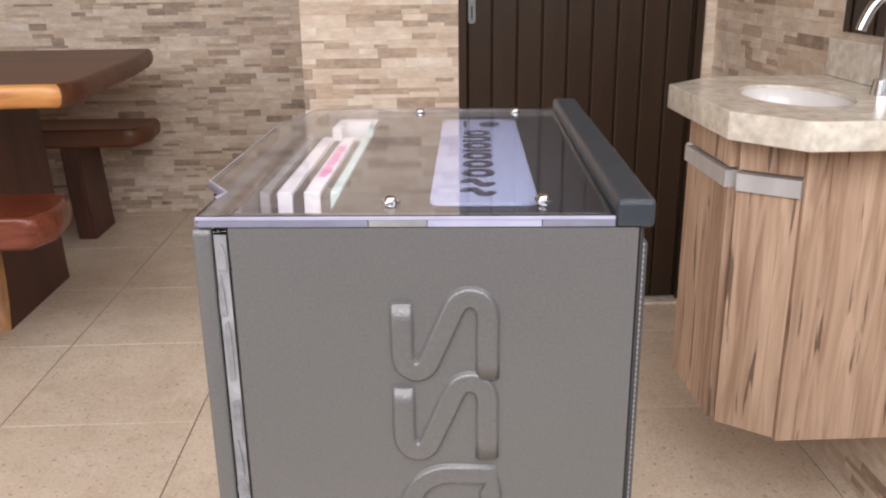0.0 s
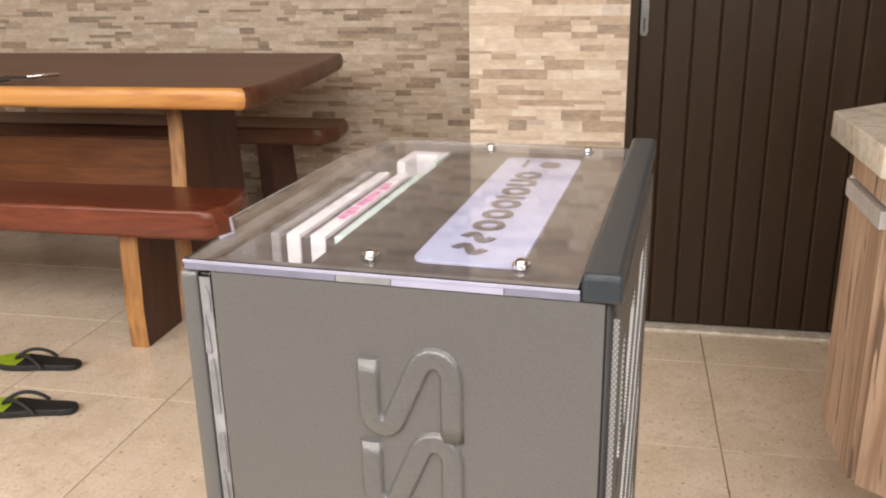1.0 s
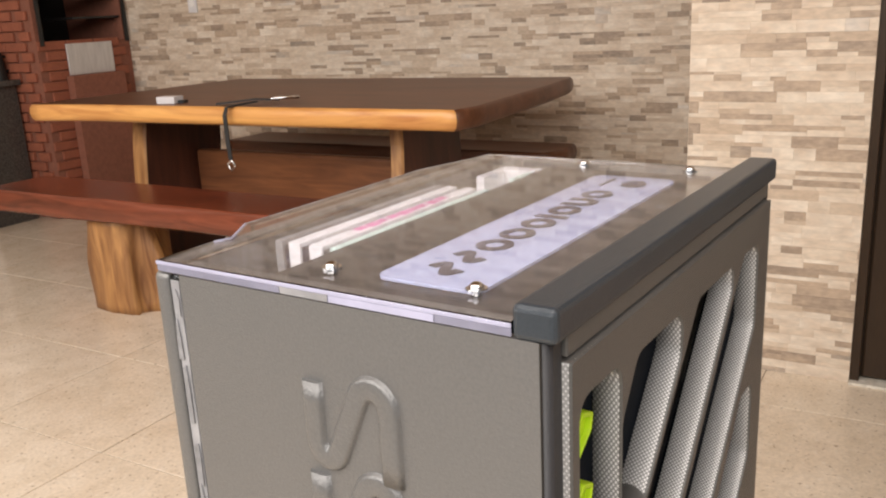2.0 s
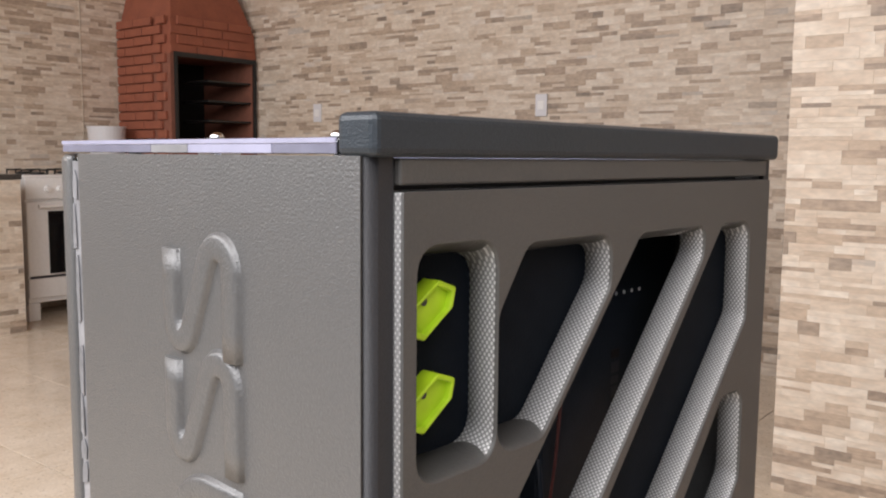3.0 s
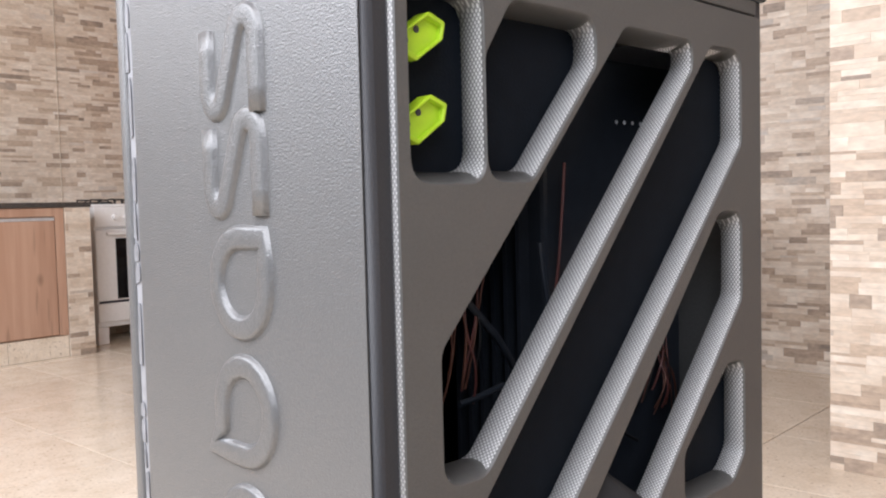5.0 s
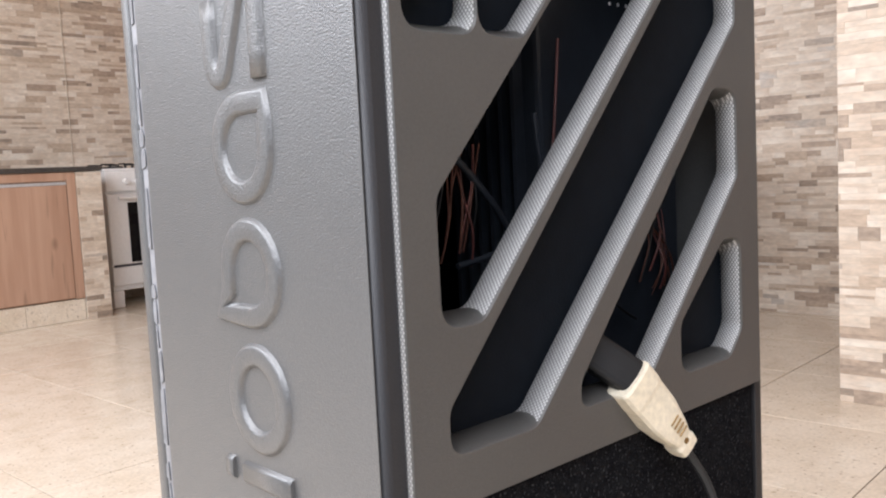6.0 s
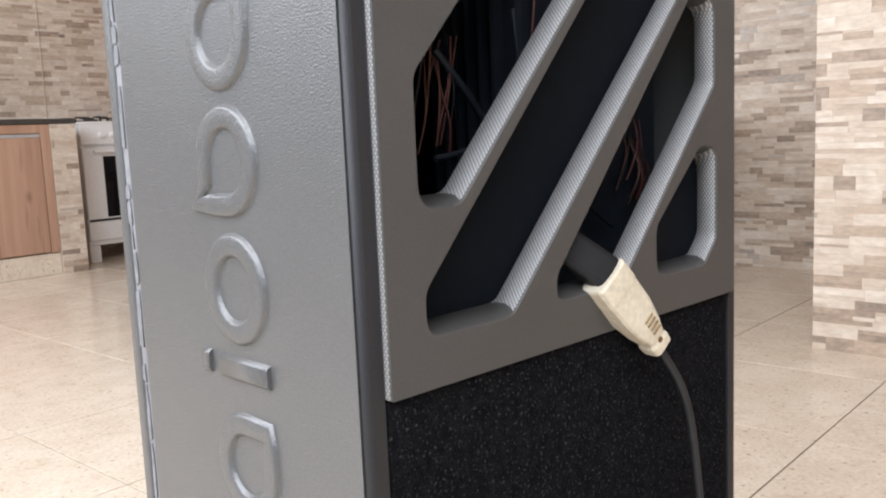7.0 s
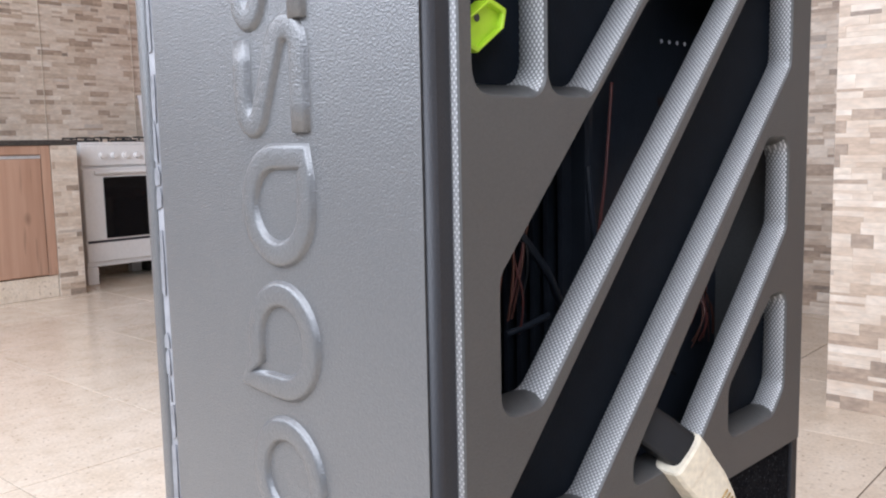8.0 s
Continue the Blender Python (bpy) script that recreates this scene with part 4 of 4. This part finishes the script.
def leg_board(name, x, y0, y1, z0, z1, thick, parent, seed, lean=0.0, front=SAP_Z_SHADED, flare=0.0):
    """An upright board whose narrow front shows sapwood and whose wide faces are dark, both with shade in the colour.
    """
    bm = bmesh.new()
    rows = []
    for k in range(9):
        t = k / 8
        z = z0 + (z1 - z0) * t
        w = 0.014 * noise.noise(Vector((z * 4, seed, 0)))
        cx = x + lean * (1 - t)
        yy0, yy1 = y0 + w + 0.03 * abs(t - 0.4) - flare * (1 - t) ** 2 + flare * 0.6 * t, y1 - w - flare * 0.5 * (1 - t) + flare * t * 0.3
        e = 0.008
        rows.append([bm.verts.new(v) for v in ((cx - thick / 2 + e, yy0, z), (cx + thick / 2 - e, yy0, z), (cx + thick / 2, yy0 + e, z), (cx + thick / 2, yy1, z), (cx - thick / 2, yy1, z), (cx - thick / 2, yy0 + e, z))])
    for r0, r1 in zip(rows, rows[1:]):
        for j in range(6):
            f = bm.faces.new((r0[j], r0[(j + 1) % 6], r1[(j + 1) % 6], r1[j]))
            f.material_index = 1 if j in (0, 1, 5) else 0
    bm.faces.new(rows[-1]), bm.faces.new(rows[0][::-1])
    bmesh.ops.recalc_face_normals(bm, faces=bm.faces)
    return part(name, bm, [RED_Z_SHADED, front], parent)


tab = thing("dining_table", pose(0, 0, 0), "long varnished rustic wooden table with natural edges", "table")
slab("tabletop", [(-3.35, 2.06), (-1.21, 2.09), (-1.185, 2.2), (-1.21, 2.7), (-1.275, 3.29), (-3.25, 3.3)], 0.758, 0.83, [RED_X, SAP_X], tab, 3, 0.014, "dark red-brown top with orange sapwood front edge", lambda c, nrm: nrm.y < -0.35)
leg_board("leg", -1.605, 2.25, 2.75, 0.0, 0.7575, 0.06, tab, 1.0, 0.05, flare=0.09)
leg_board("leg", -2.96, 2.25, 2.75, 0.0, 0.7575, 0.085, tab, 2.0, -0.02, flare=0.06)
part("stretcher", box(-2.916, -1.62, 2.58, 2.63, 0.34, 0.56, 0.014), BROWN_X, tab, "knotty brown plank between the legs")
ben = thing("bench", pose(0, 0, 0), "varnished cherry-red rustic bench with massive wooden legs, by the table", "bench", "benches at the table")
slab("seat", [(-3.4, 1.8), (-1.22, 1.79), (-1.185, 1.88), (-1.22, 2.06), (-3.4, 2.1)], 0.405, 0.5, [BENCH_X, BENCH_X], ben, 6, 0.01)
leg_board("leg", -1.545, 1.835, 2.08, 0.0, 0.4045, 0.065, ben, 4.0, -0.01)
# stout trunk leg
tb = bmesh.new()
rows = []
for k in range(11):
    t = k / 10
    rows.append([tb.verts.new((-2.745 + (0.165 + 0.03 * noise.noise(Vector((math.cos(a) * 2, math.sin(a) * 2, t * 1.5)))  * 2 + 0.02 * (1 - t)) * math.cos(a) * (1 + 0.13 * math.cos(6 * a + 0.6)), 1.975 + (0.13 + 0.02 * noise.noise(Vector((math.cos(a) * 2, math.sin(a) * 2, t * 2 + 4)))) * math.sin(a), 0.4045 * t)) for a in [2 * math.pi * j / 28 for j in range(28)]])
for r0, r1 in zip(rows, rows[1:]):
    for j in range(28):
        tb.faces.new((r0[j], r0[(j + 1) % 28], r1[(j + 1) % 28], r1[j]))
tb.faces.new(rows[-1]), tb.faces.new(rows[0][::-1])
bmesh.ops.recalc_face_normals(tb, faces=tb.faces)
part("leg", tb, SAP_Z_SHADED, ben, "stout pale tree-trunk leg", smooth=True)
ben2 = thing("bench", pose(0, 0, 0), "dark brown rustic bench behind the table, beside the stone wall", "bench", "benches at the table")
slab("seat", [(-3.3, 3.2), (-1.36, 3.19), (-1.31, 3.3), (-1.33, 3.48), (-3.3, 3.52)], 0.42, 0.5, [RED_X, RED_X], ben2, 9, 0.012)
leg_board("leg", -1.66, 3.2, 3.47, 0.0, 0.4195, 0.08, ben2, 7.0, 0.03, RED_Z_SHADED)
leg_board("leg", -2.9, 3.2, 3.47, 0.0, 0.4195, 0.08, ben2, 8.0, 0.0, RED_Z_SHADED)

# things on the table
belt = thing("strap", pose(-2.17, 2.17, 0.83), "black strap with a metal buckle hanging over the table edge", "strap")
def flat_band(points, w, h):
    bm, rws = bmesh.new(), []
    for i, p in enumerate(points):
        p = Vector(p)
        d = (Vector(points[min(i + 1, len(points) - 1)]) - Vector(points[max(i - 1, 0)])).normalized()
        up = Vector((0, 0, 1)) if abs(d.z) < 0.7 else Vector((0, -1, 0))
        s = d.cross(up).normalized()
        u = s.cross(d).normalized()
        rws.append([bm.verts.new(p + s * a * w / 2 + u * b * h / 2) for a, b in ((-1, -1), (1, -1), (1, 1), (-1, 1))])
    for r0, r1 in zip(rws, rws[1:]):
        for j in range(4):
            bm.faces.new((r0[j], r0[(j + 1) % 4], r1[(j + 1) % 4], r1[j]))
    bm.faces.new(rws[0]), bm.faces.new(rws[-1][::-1])
    bmesh.ops.recalc_face_normals(bm, faces=bm.faces)
    return bm
part("band", flat_band([(-0.12, -0.05, 0.006), (-0.05, -0.02, 0.012), (0.03, 0.0, 0.02), (0.1, 0.06, 0.012)], 0.03, 0.006), RUBBER, belt)
part("hanging_band", flat_band([(0.03, 0.01, 0.01), (0.0, -0.06, 0.006), (-0.015, -0.112, 0.0), (-0.018, -0.122, -0.03), (-0.018, -0.122, -0.13), (-0.012, -0.122, -0.2)], 0.02, 0.004), RUBBER, belt)
place("buckle", tube([(0.1, 0.02, 0.02), (0.16, 0.04, 0.024), (0.17, 0.09, 0.02), (0.11, 0.08, 0.02), (0.1, 0.02, 0.02)], 0.007, 3, False), CHROME, belt, "shiny metal buckle")
place("clip", tube([(-0.012, -0.122, -0.2), (-0.03, -0.122, -0.215), (-0.015, -0.122, -0.24), (0.008, -0.122, -0.22), (-0.008, -0.122, -0.2)], 0.005, 3, False), CHROME, belt, "dark metal clip")
card = thing("small_box", pose(-2.6, 2.17, 0.83, 0, 0, 8), "small white cardboard box lying on the table", "box")
part("carton", box(-0.045, 0.045, -0.03, 0.03, 0.0, 0.028, 0.002), WHITE, card)
part("flap", box(0.046, 0.075, -0.012, 0.02, 0.0, 0.012, 0.002), RUBBER, card)

# flip-flops
def sole_loop(L, W):
    pts = []
    for k in range(40):
        a = 2 * math.pi * k / 40
        x = -math.cos(a) * L / 2
        t = (x + L / 2) / L
        half = W / 2 * (0.82 + 0.2 * math.cos((t - 0.22) * 2 * math.pi) * 0.9)
        pts.append((x, math.copysign(abs(math.sin(a)) ** 0.62, math.sin(a)) * half))
    return pts
flop = thing("flip_flop", pose(-1.805, 1.66, 0.0, 0, 0, 4), "black flip-flop with a lime green front on the tiles", "sandal", "pair of flip-flops")
sole = place("sole", plate([sole_loop(0.295, 0.105)], 0.02, 0.004, 2, Matrix.Translation((0, 0, 0.0115))), RUBBER, flop)
front_pts = [p for p in sole_loop(0.283, 0.095) if p[0] < -0.03]
place("green_front", plate([front_pts], 0.0016, 0, 0, Matrix.Translation((0, 0, 0.0228))), LIMESOLE, flop, "lime green printed front")
place("strap", tube([(-0.07, 0.0, 0.02), (-0.06, 0.004, 0.036), (-0.02, 0.025, 0.052), (0.03, 0.042, 0.035), (0.045, 0.046, 0.014)], 0.0055, 3), RUBBER, flop)
place("strap", tube([(-0.07, 0.0, 0.02), (-0.06, -0.004, 0.036), (-0.02, -0.025, 0.052), (0.03, -0.042, 0.035), (0.045, -0.046, 0.014)], 0.0055, 3), RUBBER, flop)
copy_thing(flop, pose(-1.64, 1.39, 0.0, 0, 0, 9))

# ---- kitchen side ----
kc = thing("kitchen_cabinet", pose(0, 0, 0), "pinkish-brown laminate kitchen base cabinet on a tiled plinth", "cabinet")
part("body", box(LEFT + 0.004, -4.468, 0.2, 1.815, 0.125, 0.838), PINE, kc)
part("face_frame", box(-4.467, -4.45, 1.765, 1.815, 0.125, 0.838, 0.002), PINE, kc)
part("top_rail", box(-4.467, -4.45, 0.2, 1.7645, 0.79, 0.838, 0.002), PINE, kc)
for y0, y1 in ((1.13, 1.76), (0.49, 1.12)):
    dr = part("door", box(-4.467, -4.449, y0, y1, 0.132, 0.768, 0.002), PINE, kc)
    part("handle", box(-4.467, -4.447, y0, y1, 0.7685, 0.785), ALU, dr)
for k in range(5):
    part("plinth_tile", box(-4.51, -4.46, 1.815 - 0.33 * (k + 1) + 0.002, 1.815 - 0.33 * k, 0.001, 0.122, 0.002), TILE, kc)
pier = tagged(obj("wall_pier", box(LEFT, -4.447, 1.818, 1.962, 0, 0.838), GROUT), "low stone-clad pier at the end of the kitchen counter", "wall", kind="structure")
kt = tagged(obj("kitchen_worktop", box(LEFT + 0.004, -4.44, 0.18, 1.97, 0.84, 0.868, 0.003), GRANITE), "dark granite kitchen worktop on cabinet and pier", "countertop")
st = thing("gas_stove", pose(0, 0, 0), "white four-burner gas stove with black oven glass", "stove")
SX, S0, S1 = -4.7, 2.1, 2.63
part("body", box(-5.08, SX - 0.002, S0 + 0.005, S1 - 0.005, 0.105, 0.838, 0.004), ENAMEL, st)
part("control_panel", box(SX - 0.0015, SX + 0.02, S0, S1, 0.715, 0.84, 0.006), ENAMEL, st)
for k in range(5):
    part("knob", rod((SX + 0.0205, S0 + 0.13 + 0.075 * k, 0.775), (SX + 0.042, S0 + 0.13 + 0.075 * k, 0.775), 0.019, 0.016, 18), ENAMEL, st)
od = part("oven_door", box(SX - 0.0015, SX + 0.024, S0, S1, 0.265, 0.7, 0.008), ENAMEL, st)
part("oven_glass", box(SX + 0.0245, SX + 0.027, S0 + 0.125, S1 - 0.06, 0.275, 0.645, 0.001), GLASS_BLACK, od)
hb = bmesh.new()
add_rod(hb, (SX + 0.05, S0 + 0.06, 0.675), (SX + 0.05, S1 - 0.06, 0.675), 0.011)
for yy in (S0 + 0.08, S1 - 0.08):
    add_rod(hb, (SX + 0.0245, yy, 0.675), (SX + 0.05, yy, 0.675), 0.008)
part("oven_handle", hb, ENAMEL, od)
part("drawer", box(SX - 0.0015, SX + 0.022, S0, S1, 0.135, 0.25, 0.006), ENAMEL, st)
part("shadow_gap", box(SX - 0.0015, SX + 0.004, S0 + 0.02, S1 - 0.02, 0.2505, 0.2645), INK, st)
for yy in (S0, S1 - 0.07):
    for xx in (SX - 0.05, -5.07):
        part("leg", box(xx, xx + 0.055, yy, yy + 0.07, 0.0, 0.1045, 0.004), ENAMEL, st)
part("hob", box(-5.08, SX + 0.015, S0, S1, 0.8405, 0.856, 0.004), ENAMEL, st)
for xx in (-4.98, -4.8):
    for yy in (S0 + 0.14, S1 - 0.14):
        bu = part("burner", rod((xx, yy, 0.8565), (xx, yy, 0.872), 0.04, 0.034, 20), IRON, st)
        for a in range(4):
            ca, sa = math.cos(a * math.pi / 2), math.sin(a * math.pi / 2)
            gb = bmesh.new()
            add_rod(gb, (xx + 0.03 * ca, yy + 0.03 * sa, 0.884), (xx + 0.1 * ca, yy + 0.1 * sa, 0.884), 0.005, n=8)
            add_rod(gb, (xx + 0.1 * ca, yy + 0.1 * sa, 0.857), (xx + 0.1 * ca, yy + 0.1 * sa, 0.889), 0.005, n=8)
            part("grate_arm", gb, IRON, bu)
sc = thing("side_counter", pose(0, 0, 0), "dark counter between the stove and the barbecue", "counter")
part("base", box(LEFT + 0.004, -4.72, 2.66, 2.93, 0.0, 0.83), GRANITE, sc)
part("worktop", box(LEFT + 0.004, -4.68, 2.645, 2.94, 0.8305, 0.865, 0.003), GRANITE, sc)
bk = bmesh.new()
add_rod(bk, (0, 0, 0), (0, 0, 0.28), 0.098, 0.118, 32)
buck = thing("bucket", pose(-4.93, 2.765, 0.8655), "white plastic bucket standing on the dark counter", "bucket")
part("shell", bk, WHITE, buck, smooth=False)
part("rim", rod((0, 0, 0.2805), (0, 0, 0.292), 0.123, 0.123, 32), WHITE, buck)
jug = thing("kettle", pose(-4.8, 2.885, 0.8655), "dark kettle beside the bucket", "kettle")
part("body", rod((0, 0, 0), (0, 0, 0.16), 0.05, 0.035, 24), IRON, jug)
place("handle", tube([(0, 0.036, 0.14), (0, 0.09, 0.13), (0, 0.09, 0.06), (0, 0.047, 0.04)], 0.008, 3), IRON, jug)

# barbecue
bq = thing("barbecue", pose(0, 0, 0), "red brick corner barbecue with a black open hearth and tapered hood", "barbecue")
QX, Q0, Q1 = -4.5, 2.955, 3.655
part("core", box(LEFT + 0.004, QX - 0.012, Q0 + 0.012, Q1, 0.0, 1.06), SHADOWBRICK, bq)
part("side_wall", box(LEFT + 0.004, QX - 0.012, Q0 + 0.012, Q0 + 0.05, 1.0605, 1.62), SHADOWBRICK, bq)
part("side_wall", box(LEFT + 0.004, QX - 0.012, Q1 - 0.04, Q1, 1.0605, 1.62), SHADOWBRICK, bq)
part("hearth", box(LEFT + 0.006, LEFT + 0.05, Q0 + 0.052, Q1 - 0.042, 1.062, 1.62), SOOT, bq)
hq = bmesh.new()
levels = [(1.62, QX - 0.012, Q0 + 0.012, Q1), (1.8, QX - 0.012, Q0 + 0.02, Q1 - 0.02), (2.1, QX - 0.12, Q0 + 0.1, Q1 - 0.1), (3.195, QX - 0.2, Q0 + 0.16, Q1 - 0.16)]
rws = [[hq.verts.new(v) for v in ((LEFT + 0.004, a, z), (x, a, z), (x, b, z), (LEFT + 0.004, b, z))] for z, x, a, b in levels]
for r0, r1 in zip(rws, rws[1:]):
    for j in range(4):
        hq.faces.new((r0[j], r0[(j + 1) % 4], r1[(j + 1) % 4], r1[j]))
hq.faces.new(rws[-1]), hq.faces.new(rws[0][::-1])
bmesh.ops.recalc_face_normals(hq, faces=hq.faces)
hood = part("hood", hq, BRICKS, bq)
for zz in (1.2, 1.33, 1.46):
    part("grill_rack", box(QX - 0.3, QX - 0.02, Q0 + 0.3, Q1 - 0.045, zz, zz + 0.012), IRON, bq)
fr = bmesh.new()
for y0, y1, z0, z1 in ((Q0 + 0.03, Q0 + 0.052, 1.05, 1.63), (Q1 - 0.044, Q1 - 0.02, 1.05, 1.63), (Q0 + 0.0525, Q1 - 0.0445, 1.6, 1.63)):
    add_box(fr, QX + 0.001, QX + 0.012, y0, y1, z0, z1)
part("hearth_frame", fr, IRON, bq)
tray = thing("ash_tray_panel", pose(QX + 0.003, 3.32, 0.866), "grey-green metal tray leaning on the barbecue front", "tray")
part("sheet", box(0.0, 0.012, -0.17, 0.17, 0.0, 0.19, 0.003), ALU, tray)
part("stand", box(-0.001, 0.06, -0.19, 0.2, -0.866, -0.001), SHADOWBRICK, tray)

# wall outlets
for x in (-3.9, -2.19):
    so = thing("wall_outlet", pose(x, FAR - 0.0015, 1.2), "white plastic wall outlet plate on the stone wall", "outlet", "outlets on the stone wall")
    pl = part("plate", box(-0.036, 0.036, -0.012, 0.0, 0.0, 0.118, 0.004), WHITE, so)
    part("insert", box(-0.02, 0.02, -0.015, -0.0125, 0.035, 0.083, 0.002), ENAMEL, pl)

# ---- tiles and stones ----
def tile_mesh(w, d):
    bm = box(-w / 2, w / 2, -d / 2, d / 2, -0.02, 0.0, 0.0005, 1)
    me = bpy.data.meshes.new("tile")
    bm.to_mesh(me)
    bm.free()
    me.materials.append(TILE)
    return me
PITCH = 0.518
whole = tile_mesh(PITCH - 0.0035, PITCH - 0.0035)
for i in range(-11, 2):
    for j in range(-7, 4):
        ob = new("tile", whole)
        ob.location = (0.28 + (i + 0.5) * PITCH, 2.04 + (j + 0.5) * PITCH, random.uniform(-0.0005, 0.0))
        ob.rotation_euler.z = random.choice((0, math.pi / 2, math.pi, -math.pi / 2))
        ob.parent = floor


def stones(wall, m, width, height, near, seed, holes=()):
    """Clads a wall: m maps (along, up, out) to the world. Stones inside the stretch near (u0, u1, v0, v1), 300 at most, are single pieces."""
    rnd = random.Random(seed)
    shared, verts, faces, count = {}, [], [], 0
    lengths = (0.06, 0.08, 0.1, 0.125, 0.15, 0.18)
    pieces, v = [], 0.0
    while v < height - 0.004:
        h = min(rnd.choice((0.027, 0.031, 0.035, 0.04)), height - v)
        u = -rnd.uniform(0, 0.1)
        while u < width - 0.002:
            a, b = max(u, 0.0), min(u + rnd.choice(lengths), width)
            if width - b < 0.02:
                b = width
            u = b
            if b - a < 0.004:
                continue
            if rnd.random() < 0.5 and h > 0.02:
                part_h = rnd.choice((0.012, 0.015, 0.019))
                mid = a + (b - a) * rnd.choice((0.35, 0.5, 0.65))
                if b - a > 0.1 and rnd.random() < 0.6:
                    pieces += [(a, mid, v, v + part_h), (mid, b, v, v + part_h), (a, b, v + part_h, v + h)]
                else:
                    pieces += [(a, b, v, v + part_h), (a, b, v + part_h, v + h)]
            else:
                pieces.append((a, b, v, v + h))
        v += h
    for a, b, v0, v1 in pieces:
        for h0, h1, k0, k1 in holes:
            if v0 < k1 and v1 > k0:
                if a < h0 < b:
                    b = h0
                elif a < h1 < b:
                    a = h1
                elif a >= h0 and b <= h1:
                    b = a
        if b - a < 0.003:
            continue
        h = v1 - v0
        out = rnd.choice((0.0, 0.0003, 0.0006, 0.0011))
        g = 0.00005
        x, y_, z, s = (b - a) / 2 - g, h / 2 - g, 0.0135, 0.0004
        shape = [(-x, -y_, 0), (x, -y_, 0), (x, y_, 0), (-x, y_, 0), (-x, -y_, z - s), (x, -y_, z - s), (x, y_, z - s), (-x, y_, z - s), (-x + s, -y_ + s, z), (x - s, -y_ + s, z), (x - s, y_ - s, z), (-x + s, y_ - s, z)]
        quads = [(8, 9, 10, 11)] + [(p, (p + 1) % 4, (p + 1) % 4 + 4, p + 4) for p in range(4)] + [(p + 4, (p + 1) % 4 + 4, (p + 1) % 4 + 8, p + 8) for p in range(4)]
        cu_, cv_ = (a + b) / 2, v0 + h / 2
        if near and near[0] <= cu_ <= near[1] and near[2] <= cv_ <= near[3] and count < 300:
            key = (round(b - a, 3), round(h, 3))
            if key not in shared:
                me = bpy.data.meshes.new("stone")
                me.from_pydata(shape, [], quads)
                me.materials.append(STONE["object"])
                shared[key] = me
            ob = new("stone", shared[key])
            ob.matrix_world = m @ Matrix.Translation((cu_, cv_, out - 0.009))
            ob.parent = wall
            count += 1
        else:
            k = len(verts)
            verts += [(px + cu_, py + cv_, pz + out - 0.009) for px, py, pz in shape]
            faces += [tuple(q + k for q in f) for f in quads]
    me = bpy.data.meshes.new("stones")
    me.from_pydata(verts, [], faces)
    ob = tagged(place("stone_cladding", me, STONE["island"], wall, "ledge-stone strips"), kind="stuff")
    ob.matrix_world = m


def face(ox, oy, oz, along_, out):
    a, o = Vector(along_), Vector(out)
    return Matrix(((a.x, 0, o.x, ox), (a.y, 0, o.y, oy), (0, 1, 0, oz), (0, 0, 0, 1)))
stones(wall_door, face(NOOK, DOORY + 0.004, 0, (1, 0, 0), (0, -1, 0)), RIGHT - NOOK, TOP - 0.003, (0.0, 0.505, 0.35, 1.25), 11,
       [(0.504, 1.306, 0.0, 2.1)])
stones(wall_return, face(NOOK + 0.004, FAR, 0, (0, -1, 0), (-1, 0, 0)), FAR - DOORY - 0.004, TOP - 0.003, (0.6, 1.37, 0.1, 0.8), 12)
stones(wall_far, face(LEFT, FAR + 0.004, 0, (1, 0, 0), (0, -1, 0)), NOOK - LEFT - 0.004, TOP - 0.003, (2.9, 4.6, 0.55, 1.1), 13)
stones(wall_left, face(LEFT - 0.004, OPENY, 0, (0, 1, 0), (1, 0, 0)), FAR - OPENY - 0.004, TOP - 0.003, (2.6, 3.6, 0.88, 1.5), 14)
stones(wall_right, face(RIGHT + 0.004, DOORY, 0, (0, -1, 0), (-1, 0, 0)), DOORY, TOP - 0.003, (0.0, 1.5, 0.7, 1.1), 15)
stones(pier, face(-4.447, 1.818, 0, (0, 1, 0), (1, 0, 0)), 0.144, 0.836, (0, 0.2, 0, 0.9), 16)

for k in range(4):
    part("tile_joint", box(LEFT - 0.003, LEFT + 0.0062, 1.5 + 0.6 * k - 0.002, 1.5 + 0.6 * k + 0.002, 0.88, 2.6), GROUT, wall_left)

# bricks of the barbecue
def brick_mesh(L, H, D):
    bm = box(-L / 2, L / 2, 0, D, 0, H, 0.003, 1)
    me = bpy.data.meshes.new("brick")
    bm.to_mesh(me)
    bm.free()
    me.materials.append(BRICK)
    return me
bm_long, bm_half = brick_mesh(0.192, 0.052, 0.02), brick_mesh(0.092, 0.052, 0.02)
for k in range(31):
    z = 0.004 + 0.06 * k
    x = LEFT + 0.01 + (0.05 if k % 2 else 0.1)
    while x < QX - 0.02:
        me, L = (bm_half, 0.1) if (x < LEFT + 0.08 or x > QX - 0.12) else (bm_long, 0.2)
        if x + L / 2 < QX + 0.03:
            ob = new("brick", me)
            ob.location, ob.parent = (x, Q0 - 0.008 + random.uniform(-0.001, 0.001), z), bq
        x += L if me is bm_long else 0.15
for k in range(31):
    z = 0.004 + 0.06 * k
    if 1.05 < z < 1.6:
        continue
    y = Q0 + 0.06 + (0.05 if k % 2 else 0.1)
    while y < Q1 - 0.08:
        ob = new("brick", bm_long)
        ob.location, ob.rotation_euler.z, ob.parent = (QX + random.uniform(-0.001, 0.001), y, z), math.pi / 2, bq
        y += 0.2
